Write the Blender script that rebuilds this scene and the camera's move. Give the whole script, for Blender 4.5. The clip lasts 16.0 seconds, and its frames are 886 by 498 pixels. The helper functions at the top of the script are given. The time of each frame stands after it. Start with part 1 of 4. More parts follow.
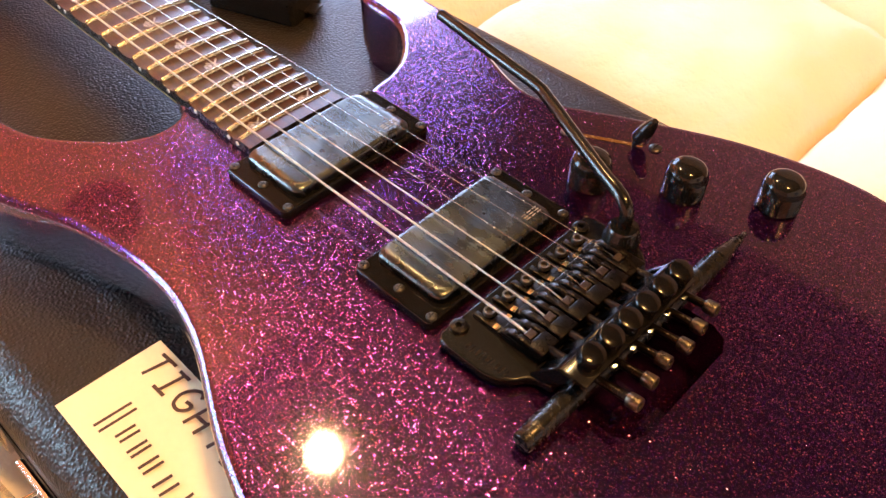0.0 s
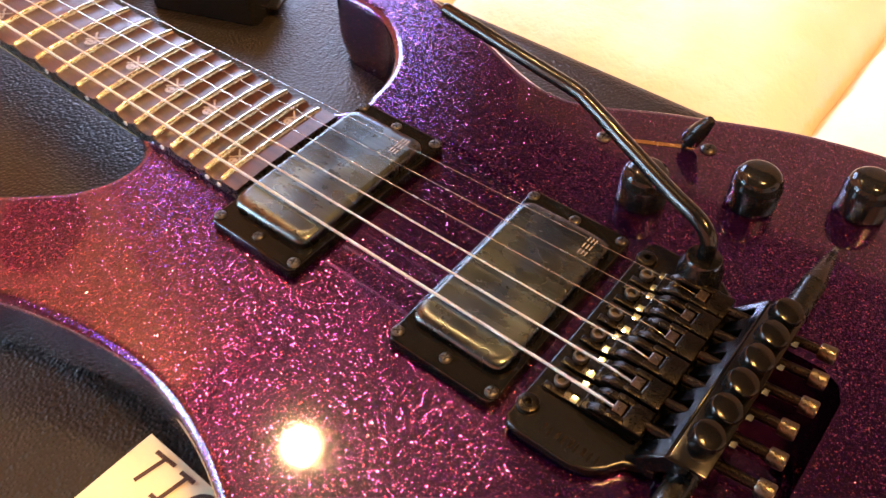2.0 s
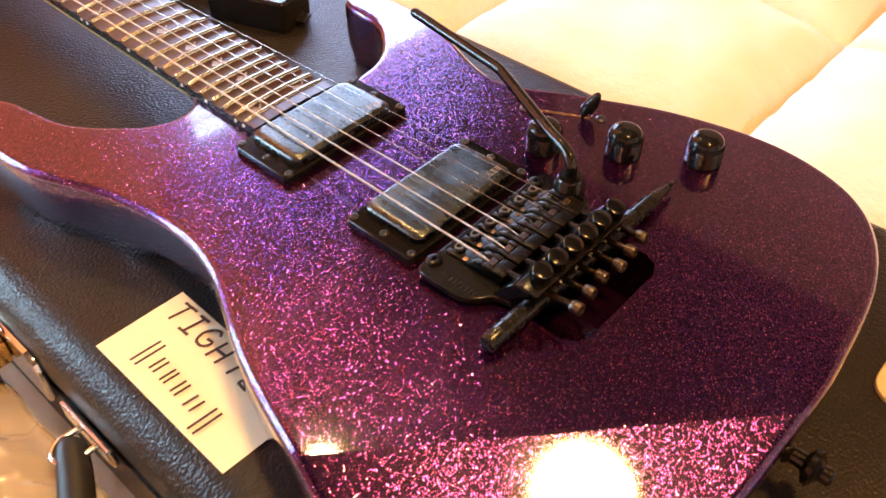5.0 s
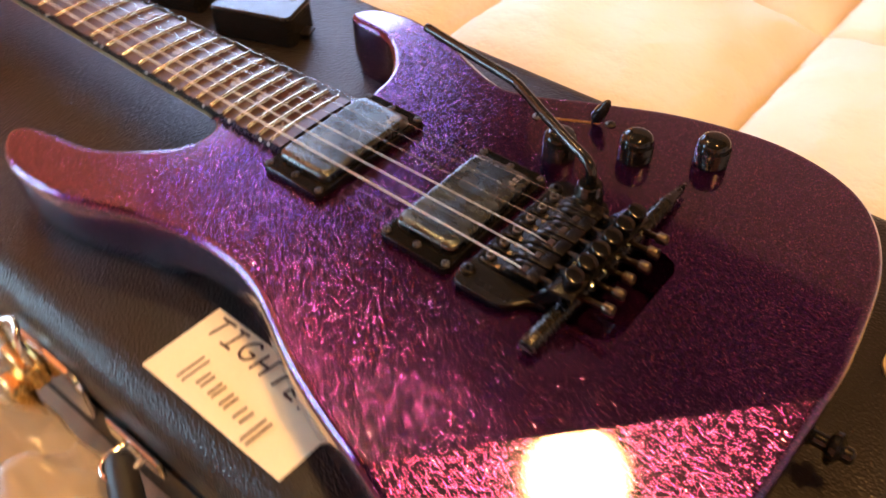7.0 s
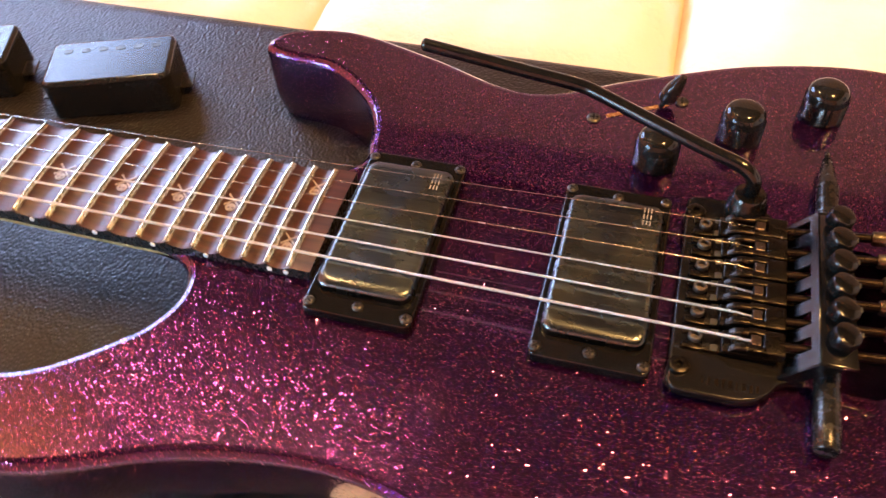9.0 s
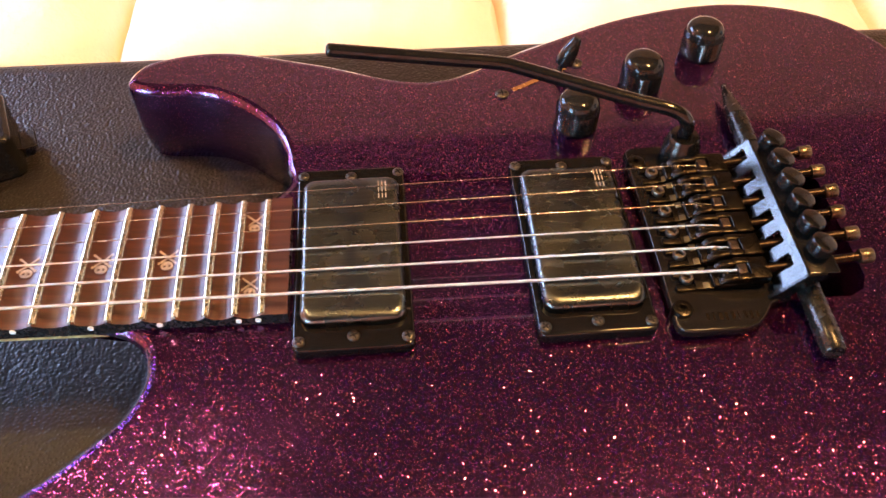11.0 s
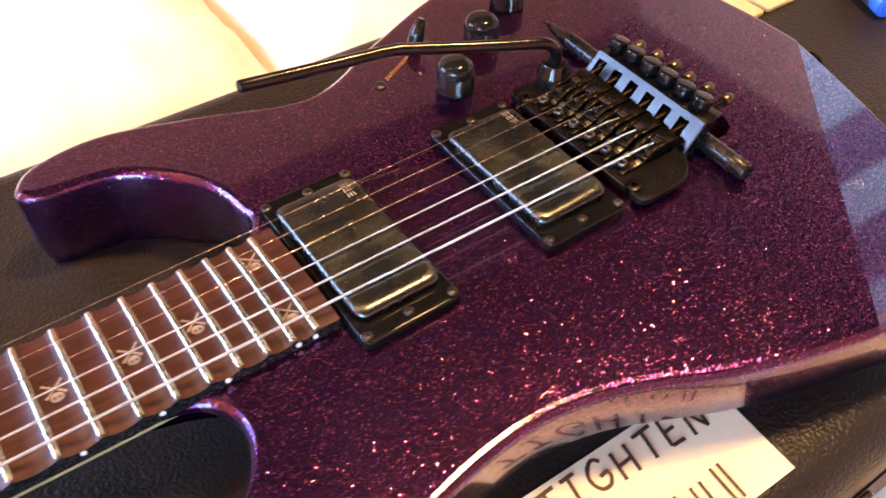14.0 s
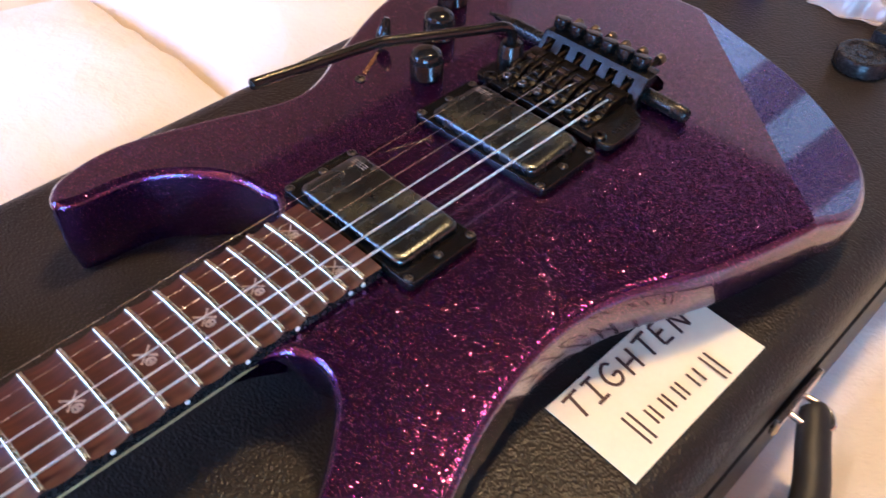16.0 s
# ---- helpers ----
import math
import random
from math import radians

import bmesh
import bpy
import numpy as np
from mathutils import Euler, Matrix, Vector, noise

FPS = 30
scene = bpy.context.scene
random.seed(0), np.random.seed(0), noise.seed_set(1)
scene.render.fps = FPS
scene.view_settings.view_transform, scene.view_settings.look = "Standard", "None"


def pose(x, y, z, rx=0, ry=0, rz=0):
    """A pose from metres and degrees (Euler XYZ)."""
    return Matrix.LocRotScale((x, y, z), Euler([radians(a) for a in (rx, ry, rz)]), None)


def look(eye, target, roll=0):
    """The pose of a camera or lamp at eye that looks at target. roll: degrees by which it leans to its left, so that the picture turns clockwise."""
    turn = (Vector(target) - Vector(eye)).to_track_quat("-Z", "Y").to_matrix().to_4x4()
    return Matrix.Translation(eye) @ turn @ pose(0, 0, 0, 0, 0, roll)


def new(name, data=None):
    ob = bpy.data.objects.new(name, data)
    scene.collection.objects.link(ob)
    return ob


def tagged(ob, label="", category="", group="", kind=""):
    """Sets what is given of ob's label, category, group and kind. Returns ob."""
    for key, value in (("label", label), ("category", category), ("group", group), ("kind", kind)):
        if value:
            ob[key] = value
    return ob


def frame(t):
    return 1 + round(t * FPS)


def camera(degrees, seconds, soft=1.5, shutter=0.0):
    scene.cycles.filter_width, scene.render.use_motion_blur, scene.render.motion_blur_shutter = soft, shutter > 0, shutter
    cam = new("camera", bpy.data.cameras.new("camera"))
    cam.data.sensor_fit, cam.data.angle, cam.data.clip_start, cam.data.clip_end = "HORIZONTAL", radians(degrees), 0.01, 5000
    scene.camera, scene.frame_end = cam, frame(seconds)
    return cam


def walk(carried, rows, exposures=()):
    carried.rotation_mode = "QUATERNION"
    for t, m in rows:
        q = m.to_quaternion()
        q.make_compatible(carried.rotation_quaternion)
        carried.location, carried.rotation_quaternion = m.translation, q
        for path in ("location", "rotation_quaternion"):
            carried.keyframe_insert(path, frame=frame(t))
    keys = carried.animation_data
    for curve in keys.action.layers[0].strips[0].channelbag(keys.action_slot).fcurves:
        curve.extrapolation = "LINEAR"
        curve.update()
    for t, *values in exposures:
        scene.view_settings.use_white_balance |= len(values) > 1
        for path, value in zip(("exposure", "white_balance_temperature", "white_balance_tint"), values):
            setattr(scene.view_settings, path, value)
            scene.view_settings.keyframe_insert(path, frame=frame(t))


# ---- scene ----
cam = camera(55.7, 16.0, shutter=0.5)
PATH = [
    (0, (0.122, -0.187, 1.004), (-0.835, 0.824, -0.432), 0.9),
    (0.5, (0.122, -0.185, 0.998), (-0.835, 0.827, -0.437), 0.3),
    (1, (0.089, -0.175, 0.992), (-0.851, 0.84, -0.453), -0.4),
    (1.5, (0.068, -0.167, 0.988), (-0.818, 0.863, -0.48), -0.4),
    (2, (0.054, -0.161, 0.982), (-0.771, 0.881, -0.512), -0.3),
    (2.5, (0.052, -0.15, 0.981), (-0.738, 0.899, -0.527), -0.4),
    (3, (0.058, -0.153, 0.983), (-0.732, 0.898, -0.525), 0.2),
    (3.5, (0.07, -0.149, 0.984), (-0.731, 0.902, -0.518), 0.2),
    (4, (0.084, -0.161, 0.993), (-0.74, 0.851, -0.522), 0.1),
    (4.5, (0.141, -0.2, 1.012), (-0.777, 0.823, -0.441), -0.3),
    (4.7, (0.166, -0.216, 1.022), (-0.787, 0.837, -0.386), -0.1),
    (6.8, (0.194, -0.265, 1.035), (-0.816, 0.79, -0.331), -1.0),
    (7, (0.161, -0.258, 1.047), (-0.757, 0.824, -0.362), -1.2),
    (7.5, (0.086, -0.251, 1.059), (-0.612, 0.881, -0.435), -2.4),
    (8, (0.049, -0.233, 1.048), (-0.555, 0.924, -0.467), -4.2),
    (8.5, (0.01, -0.214, 1.033), (-0.529, 0.933, -0.515), -4.5),
    (8.7, (-0.01, -0.209, 1.014), (-0.505, 0.981, -0.515), -4.1),
    (10.8, (-0.118, -0.209, 1.001), (0.003, 1.069, -0.533), 0.6),
    (11, (-0.113, -0.205, 1.003), (0.003, 1.059, -0.543), 0.8),
    (11.5, (-0.116, -0.206, 1.006), (-0.039, 1.061, -0.54), -0.5),
    (12, (-0.145, -0.189, 1.003), (0.05, 1.054, -0.552), -2.0),
    (12.5, (-0.177, -0.186, 1.005), (0.32, 0.975, -0.546), -1.3),
    (13, (-0.202, -0.195, 1.009), (0.525, 0.88, -0.512), 0.7),
    (13.5, (-0.207, -0.201, 1.002), (0.589, 0.877, -0.482), 2.2),
    (14, (-0.236, -0.206, 1.004), (0.566, 0.888, -0.466), 1.5),
    (14.5, (-0.257, -0.193, 1.007), (0.587, 0.886, -0.451), -0.3),
    (15, (-0.278, -0.192, 1.007), (0.625, 0.847, -0.444), -0.9),
    (15.5, (-0.307, -0.201, 1.016), (0.673, 0.811, -0.404), -0.2),
    (16, (-0.315, -0.218, 1.018), (0.709, 0.75, -0.401), 1.8),
]
EXPOSURES = [(0.0, -0.23, 7800, 11), (2.5, -0.11, 7850, 10), (4.7, -0.17, 7850, 10), (6.8, -0.66, 7800, 11), (7.5, -0.42, 7800, 12), (8.7, -0.06, 7450, 10), (11.0, 0.08, 7250, 10), (12.5, 0.07, 7050, 10), (14.0, 0.07, 6400, 10), (15.0, -0.10, 5700, 9), (16.0, -0.46, 4950, 6)]
walk(cam, [(t, look(eye, target, roll)) for t, eye, target, roll in PATH], EXPOSURES)

# ---- heights and places (metres) ----
FACE = 0.750      # top of the guitar's body
CASE_TOP = 0.704  # lid of the case, on which the guitar lies
CASE_LOW = 0.600
BED = 0.604       # seams of the quilt
CEIL = 2.60

# ---- world, sun and lamps ----
world = bpy.data.worlds.new("world")
scene.world = world
world.use_nodes = True
wn = world.node_tree.nodes
sky = wn.new("ShaderNodeTexSky")
sky.sky_type = "NISHITA"
sky.sun_disc = False
sky.sun_elevation, sky.sun_rotation = radians(40), radians(200)
world.node_tree.links.new(sky.outputs[0], wn["Background"].inputs[0])
wn["Background"].inputs[1].default_value = 0.15


def lamp(name, kind, place, power, colour, size, target=None):
    data = bpy.data.lights.new(name, kind)
    data.energy, data.color = power, colour
    if kind == "AREA":
        data.shape, data.size, data.size_y = "RECTANGLE", size[0], size[1]
    else:
        data.shadow_soft_size = size
    ob = new(name, data)
    ob.matrix_world = look(place, target) if target else pose(*place)
    return tagged(ob, kind="structure")


LAMP_A = (-0.87, 0.425, 2.42)
LAMP_B = (0.50, 0.03, 2.45)
WARM = (1.0, 0.68, 0.34)
AMBER = (1.0, 0.56, 0.215)
lamp("bulb_light", "POINT", LAMP_A, 55, WARM, 0.036)
lamp("dome_light", "POINT", LAMP_B, 188, AMBER, 0.12)
lamp("window_light", "AREA", (-1.42, 1.07, 1.36), 66, (0.34, 0.50, 0.93), (1.0, 0.68), (0.0, 1.0, 1.0))
lamp("window_light", "AREA", (2.57, 0.21, 1.45), 3.1, (0.50, 0.68, 0.97), (0.92, 0.92), (0.0, 0.21, 1.45))
lamp("window_light", "AREA", (-1.42, -1.10, 1.20), 76, (0.31, 0.58, 0.91), (0.92, 0.92), (0.0, -1.0, 1.0))


# ---- materials ----
def mat(name, colour, rough=0.5, metal=0.0, **extra):
    m = bpy.data.materials.new(name)
    m.use_nodes = True
    b = m.node_tree.nodes["Principled BSDF"]
    b.inputs["Base Color"].default_value = (*colour, 1)
    b.inputs["Roughness"].default_value = rough
    b.inputs["Metallic"].default_value = metal
    for key, value in extra.items():
        b.inputs[key.replace("_", " ")].default_value = value
    return m


def node(m, kind, **inputs):
    n = m.node_tree.nodes.new(kind)
    for key, value in inputs.items():
        n.inputs[key.replace("_", " ")].default_value = value
    return n


def link(m, a, b):
    m.node_tree.links.new(a, b)


def shader(m):
    return m.node_tree.nodes["Principled BSDF"]


def coords(m, scale=(1, 1, 1)):
    c = m.node_tree.nodes.new("ShaderNodeTexCoord")
    p = node(m, "ShaderNodeMapping", Scale=scale)
    link(m, c.outputs["Object"], p.inputs["Vector"])
    return p.outputs["Vector"]


def ramp(m, fac, stops):
    r = m.node_tree.nodes.new("ShaderNodeValToRGB")
    while len(r.color_ramp.elements) < len(stops):
        r.color_ramp.elements.new(0.5)
    for e, (at, col) in zip(r.color_ramp.elements, stops):
        e.position, e.color = at, (*col, 1)
    link(m, fac, r.inputs[0])
    return r.outputs[0]


def noise_out(m, vec, scale, detail=3.0, rough=0.55):
    n = node(m, "ShaderNodeTexNoise", Scale=scale, Detail=detail, Roughness=rough)
    link(m, vec, n.inputs["Vector"])
    return n.outputs["Fac"]


def bump(m, height, strength, distance, normal=None):
    b = node(m, "ShaderNodeBump", Strength=strength, Distance=distance)
    link(m, height, b.inputs["Height"])
    if normal:
        link(m, normal, b.inputs["Normal"])
    return b.outputs["Normal"]


def mottled(name, low, high, rough, scale, metal=0.0, stretch=(1, 1, 1), relief=0.0, rough_span=0.12, **extra):
    """A surface whose colour and roughness wander at two scales."""
    m = mat(name, low, rough, metal, **extra)
    v = coords(m, stretch)
    a, b = noise_out(m, v, scale), noise_out(m, v, scale * 9, 4)
    mix = node(m, "ShaderNodeMath")
    mix.operation = "ADD"
    link(m, a, mix.inputs[0]), link(m, b, mix.inputs[1])
    half = node(m, "ShaderNodeMath")
    half.operation = "MULTIPLY"
    half.inputs[1].default_value = 0.5
    link(m, mix.outputs[0], half.inputs[0])
    link(m, ramp(m, half.outputs[0], [(0.33, low), (0.66, high)]), shader(m).inputs["Base Color"])
    r = node(m, "ShaderNodeMapRange", From_Min=0.3, From_Max=0.7, To_Min=max(0, rough - rough_span), To_Max=rough + rough_span)
    link(m, b, r.inputs["Value"])
    link(m, r.outputs[0], shader(m).inputs["Roughness"])
    if relief:
        link(m, bump(m, half.outputs[0], 0.6, relief), shader(m).inputs["Normal"])
    return m


def sparkle():
    """Purple metal flakes, each with its own tilt and hue, under a clear lacquer."""
    m = mat("purple_sparkle", (0.05, 0.008, 0.08), 0.3, 0.9, Coat_Weight=1.0, Coat_Roughness=0.06, Coat_IOR=1.5)
    nodes = m.node_tree.nodes
    v = coords(m)
    cell = node(m, "ShaderNodeTexVoronoi", Scale=2300.0)
    link(m, v, cell.inputs["Vector"])
    pick = node(m, "ShaderNodeTexVoronoi", Scale=2300.0)
    shift = nodes.new("ShaderNodeVectorMath")
    shift.inputs[1].default_value = (3.1, 1.7, 0.4)
    link(m, v, shift.inputs[0])
    link(m, shift.outputs[0], pick.inputs["Vector"])
    hues = nodes.new("ShaderNodeSeparateColor")
    link(m, pick.outputs["Color"], hues.inputs[0])
    hue = ramp(m, hues.outputs[0], [(0.0, (0.022, 0.0031, 0.037)), (0.46, (0.036, 0.0051, 0.056)), (0.75, (0.060, 0.0086, 0.084)),
                                    (0.84, (0.18, 0.027, 0.09)), (0.90, (0.14, 0.021, 0.28)), (0.95, (0.28, 0.050, 0.20)), (1.0, (0.72, 0.225, 0.33))])
    link(m, hue, shader(m).inputs["Base Color"])
    # tilt of each flake: most lie nearly flat, the few brightest stand up
    off = nodes.new("ShaderNodeVectorMath")
    off.operation = "SUBTRACT"
    off.inputs[1].default_value = (0.5, 0.5, 0.5)
    link(m, cell.outputs["Color"], off.inputs[0])
    reach = node(m, "ShaderNodeMapRange", From_Min=0.93, From_Max=1.0, To_Min=FLAT, To_Max=STEEP)
    link(m, hues.outputs[0], reach.inputs["Value"])
    size = nodes.new("ShaderNodeVectorMath")
    size.operation = "SCALE"
    link(m, off.outputs[0], size.inputs[0]), link(m, reach.outputs[0], size.inputs["Scale"])
    geo = nodes.new("ShaderNodeNewGeometry")
    add = nodes.new("ShaderNodeVectorMath")
    link(m, geo.outputs["Normal"], add.inputs[0]), link(m, size.outputs[0], add.inputs[1])
    norm = nodes.new("ShaderNodeVectorMath")
    norm.operation = "NORMALIZE"
    link(m, add.outputs[0], norm.inputs[0])
    link(m, norm.outputs[0], shader(m).inputs["Normal"])
    r = node(m, "ShaderNodeMapRange", To_Min=0.08, To_Max=0.16)
    link(m, hues.outputs[2], r.inputs["Value"])
    link(m, r.outputs[0], shader(m).inputs["Roughness"])
    return m


FLAT, STEEP = 0.225, 0.55


def tolex(name, colour):
    """Pebbled black vinyl."""
    m = mat(name, colour, 0.45, 0.0, Specular_IOR_Level=0.26)
    v = coords(m)
    warp = noise_out(m, v, 260, 2)
    cell = node(m, "ShaderNodeTexVoronoi", Scale=640.0, Randomness=0.85)
    cell.feature = "SMOOTH_F1"
    link(m, v, cell.inputs["Vector"])
    big = noise_out(m, v, 9, 3)
    link(m, ramp(m, big, [(0.3, tuple(c * 0.75 for c in colour)), (0.7, tuple(c * 1.3 for c in colour))]), shader(m).inputs["Base Color"])
    inv = node(m, "ShaderNodeMath")
    inv.operation = "SUBTRACT"
    inv.inputs[0].default_value = 1.0
    link(m, cell.outputs["Distance"], inv.inputs[1])
    n1 = bump(m, inv.outputs[0], 0.85, 0.0007)
    link(m, bump(m, warp, 0.22, 0.0008, n1), shader(m).inputs["Normal"])
    r = node(m, "ShaderNodeMapRange", To_Min=0.33, To_Max=0.42)
    link(m, big, r.inputs["Value"])
    link(m, r.outputs[0], shader(m).inputs["Roughness"])
    return m


def rosewood():
    m = mat("rosewood", (0.09, 0.03, 0.018), 0.32, Specular_IOR_Level=0.5)
    v = coords(m, (14, 420, 200))
    g = noise_out(m, v, 1.0, 5, 0.6)
    pores = noise_out(m, coords(m, (120, 2600, 900)), 1.0, 2)
    link(m, ramp(m, g, [(0.25, (0.022, 0.0066, 0.0048)), (0.55, (0.054, 0.0160, 0.0108)), (0.8, (0.094, 0.030, 0.019))]), shader(m).inputs["Base Color"])
    link(m, bump(m, pores, 0.35, 0.0002), shader(m).inputs["Normal"])
    return m


def brushed(name, colour, rough, stretch, relief):
    """Satin metal with fine parallel scratches, blotted by touch; long bands paint in string reflections."""
    m = mat(name, colour, rough, 1.0, Anisotropic=0.5)
    v = coords(m, stretch)
    s = noise_out(m, v, 1.0, 4, 0.7)
    band = noise_out(m, coords(m, (9, 170, 60)), 1.0, 3, 0.6)
    blot = noise_out(m, coords(m, (70, 95, 60)), 1.0, 4, 0.6)
    fine = ramp(m, s, [(0.3, tuple(c * 0.75 for c in colour)), (0.7, tuple(c * 1.2 for c in colour))])
    # tone bands in the colour stand in for blurred reflections of the strings
    string_reflex = node(m, "ShaderNodeMapRange", From_Min=0.32, From_Max=0.68, To_Min=0.80, To_Max=1.14)
    link(m, band, string_reflex.inputs["Value"])
    tone = m.node_tree.nodes.new("ShaderNodeVectorMath")
    tone.operation = "SCALE"
    link(m, fine, tone.inputs[0]), link(m, string_reflex.outputs[0], tone.inputs["Scale"])
    link(m, tone.outputs[0], shader(m).inputs["Base Color"])
    r = node(m, "ShaderNodeMapRange", From_Min=0.3, From_Max=0.7, To_Min=rough - 0.015, To_Max=rough + 0.035)
    link(m, blot, r.inputs["Value"])
    link(m, r.outputs[0], shader(m).inputs["Roughness"])
    link(m, bump(m, s, 0.25, relief), shader(m).inputs["Normal"])
    return m


def cloth():
    m = mat("white_cotton", (0.80, 0.75, 0.68), 0.85, 0.0, Sheen_Weight=0.15)
    v = coords(m)
    fold = noise_out(m, v, 22, 5, 0.6)
    link(m, ramp(m, noise_out(m, v, 4, 3), [(0.3, (0.80, 0.715, 0.61)), (0.7, (0.86, 0.79, 0.70))]), shader(m).inputs["Base Color"])
    weave = noise_out(m, coords(m, (1, 1, 1)), 1800, 1)
    n1 = bump(m, fold, 0.6, 0.010)
    link(m, bump(m, weave, 0.2, 0.0003, n1), shader(m).inputs["Normal"])
    return m


SPARKLE = sparkle()
TOLEX = tolex("black_tolex", (0.0160, 0.0122, 0.0098))
ROSEWOOD = rosewood()
COVER = brushed("worn_black_cover", (0.114, 0.122, 0.118), 0.26, (25, 3000, 1500), 0.00006)
BLACK_PLASTIC = mottled("satin_black_plastic", (0.010, 0.009, 0.009), (0.018, 0.016, 0.015), 0.26, 60, Specular_IOR_Level=0.24)
BLACK_METAL = mottled("black_chrome", (0.028, 0.026, 0.025), (0.055, 0.050, 0.046), 0.16, 90, 0.9, rough_span=0.06)
BLACK_GLOSS = mottled("gloss_black", (0.005, 0.0045, 0.004), (0.011, 0.010, 0.009), 0.11, 70, 0.0, rough_span=0.05, Specular_IOR_Level=0.32)
SATIN_STEEL = mottled("dark_satin_steel", (0.050, 0.050, 0.048), (0.068, 0.068, 0.065), 0.22, 25, 1.0, rough_span=0.02)
SADDLE = mottled("bronzed_black_steel", (0.018, 0.0155, 0.0135), (0.034, 0.029, 0.025), 0.30, 260, 1.0, rough_span=0.08)
FRET_STEEL = mottled("nickel_silver", (0.60, 0.55, 0.38), (0.74, 0.68, 0.49), 0.22, 220, 1.0)
STRING_PLAIN = mottled("plain_steel_wire", (0.52, 0.50, 0.47), (0.58, 0.56, 0.52), 0.26, 12, 1.0, rough_span=0.03)
BRONZE_BOLT = mottled("bronzed_steel", (0.085, 0.068, 0.052), (0.18, 0.15, 0.115), 0.34, 200, 1.0)
BOLT_SHAFT = mottled("oiled_brown_steel", (0.016, 0.012, 0.010), (0.034, 0.025, 0.020), 0.32, 260, 1.0)
GLINT_STEEL = mottled("bright_glint_steel", (0.32, 0.33, 0.28), (0.42, 0.43, 0.37), 0.10, 300, 1.0, rough_span=0.02)
SCREW = mottled("worn_screw", (0.034, 0.030, 0.027), (0.105, 0.094, 0.083), 0.36, 500, 1.0)
RING_PLASTIC = mottled("polished_black_plastic", (0.004, 0.0036, 0.0032), (0.007, 0.006, 0.0055), 0.10, 45, rough_span=0.03, Specular_IOR_Level=0.30)
TUNER_BLACK = mottled("lacquered_black", (0.003, 0.0027, 0.0024), (0.006, 0.005, 0.0045), 0.16, 90, rough_span=0.05, Specular_IOR_Level=0.32)
PLATE_BLACK = mottled("worn_black_plating", (0.004, 0.0035, 0.003), (0.008, 0.0065, 0.0055), 0.22, 120, rough_span=0.06, Specular_IOR_Level=0.30)
CLAMP = mottled("brown_steel", (0.050, 0.036, 0.031), (0.095, 0.070, 0.060), 0.34, 300, 0.9)
SOCKET = mottled("dull_grey_steel", (0.11, 0.092, 0.078), (0.20, 0.17, 0.145), 0.42, 400, 1.0)
CHROME = mottled("chrome", (0.62, 0.60, 0.57), (0.75, 0.73, 0.70), 0.12, 80, 1.0, rough_span=0.06)
BRASS = mottled("brass_plate", (0.62, 0.40, 0.14), (0.80, 0.56, 0.24), 0.2, 80, 1.0)
PEARL = mottled("pearl_inlay", (0.23, 0.185, 0.155), (0.40, 0.335, 0.29), 0.3, 400)
MAPLE = mottled("maple", (0.44, 0.30, 0.105), (0.56, 0.40, 0.165), 0.45, 8, stretch=(2, 40, 40))
COTTON = cloth()
PAPER = mottled("cream_paper", (0.81, 0.70, 0.465), (0.85, 0.75, 0.515), 0.8, 40, relief=0.0001)
INK = mottled("brown_black_marker", (0.045, 0.018, 0.012), (0.075, 0.032, 0.020), 0.6, 300)
LOGO = mottled("faded_silver_print", (0.26, 0.21, 0.165), (0.36, 0.30, 0.24), 0.5, 600)
WHITE_DOT = mottled("white_plastic", (0.72, 0.70, 0.66), (0.80, 0.78, 0.74), 0.4, 300)
RED_PLASTIC = mottled("red_plastic", (0.50, 0.035, 0.018), (0.64, 0.06, 0.03), 0.4, 90)
BLUE_PLASTIC = mottled("blue_plastic", (0.03, 0.12, 0.62), (0.06, 0.19, 0.78), 0.35, 90)
CREAM_CARD = mottled("cream_card", (0.66, 0.52, 0.28), (0.76, 0.62, 0.38), 0.7, 30)


def film():
    """Thin plastic: see-through, a little milky, with sharp gloss."""
    m = mat("clear_film", (0.78, 0.74, 0.72), 0.10, Specular_IOR_Level=1.0)
    clear = node(m, "ShaderNodeBsdfTransparent", Color=(0.90, 0.85, 0.81, 1))
    mix = node(m, "ShaderNodeMixShader", Fac=0.68)
    link(m, shader(m).outputs[0], mix.inputs[1]), link(m, clear.outputs[0], mix.inputs[2])
    link(m, mix.outputs[0], m.node_tree.nodes["Material Output"].inputs["Surface"])
    return m


CLEAR_FILM = film()
PLASTER = mottled("white_plaster", (0.50, 0.45, 0.39), (0.58, 0.53, 0.46), 0.85, 3, relief=0.001)
WHITE_PLASTER = mottled("white_plaster_wall", (0.72, 0.68, 0.64), (0.80, 0.77, 0.73), 0.85, 3, relief=0.001)
DULL_PLASTER = mottled("tan_plaster", (0.32, 0.235, 0.20), (0.38, 0.28, 0.24), 0.85, 3, relief=0.001)
ORANGE_WALL = mottled("warm_painted_plaster", (0.74, 0.36, 0.27), (0.82, 0.41, 0.31), 0.8, 3, relief=0.001)
CEILING_PAINT = mottled("dark_ceiling_paint", (0.060, 0.050, 0.046), (0.080, 0.068, 0.062), 0.9, 3)
CARPET = mottled("brown_carpet", (0.16, 0.12, 0.09), (0.24, 0.18, 0.14), 0.95, 30, relief=0.004)
WHITE_PAINT = mottled("white_gloss_paint", (0.74, 0.73, 0.70), (0.80, 0.79, 0.76), 0.4, 10)
GLASS = mat("window_glass", (1, 1, 1), 0.0, 0.0, Transmission_Weight=1.0, IOR=1.45)


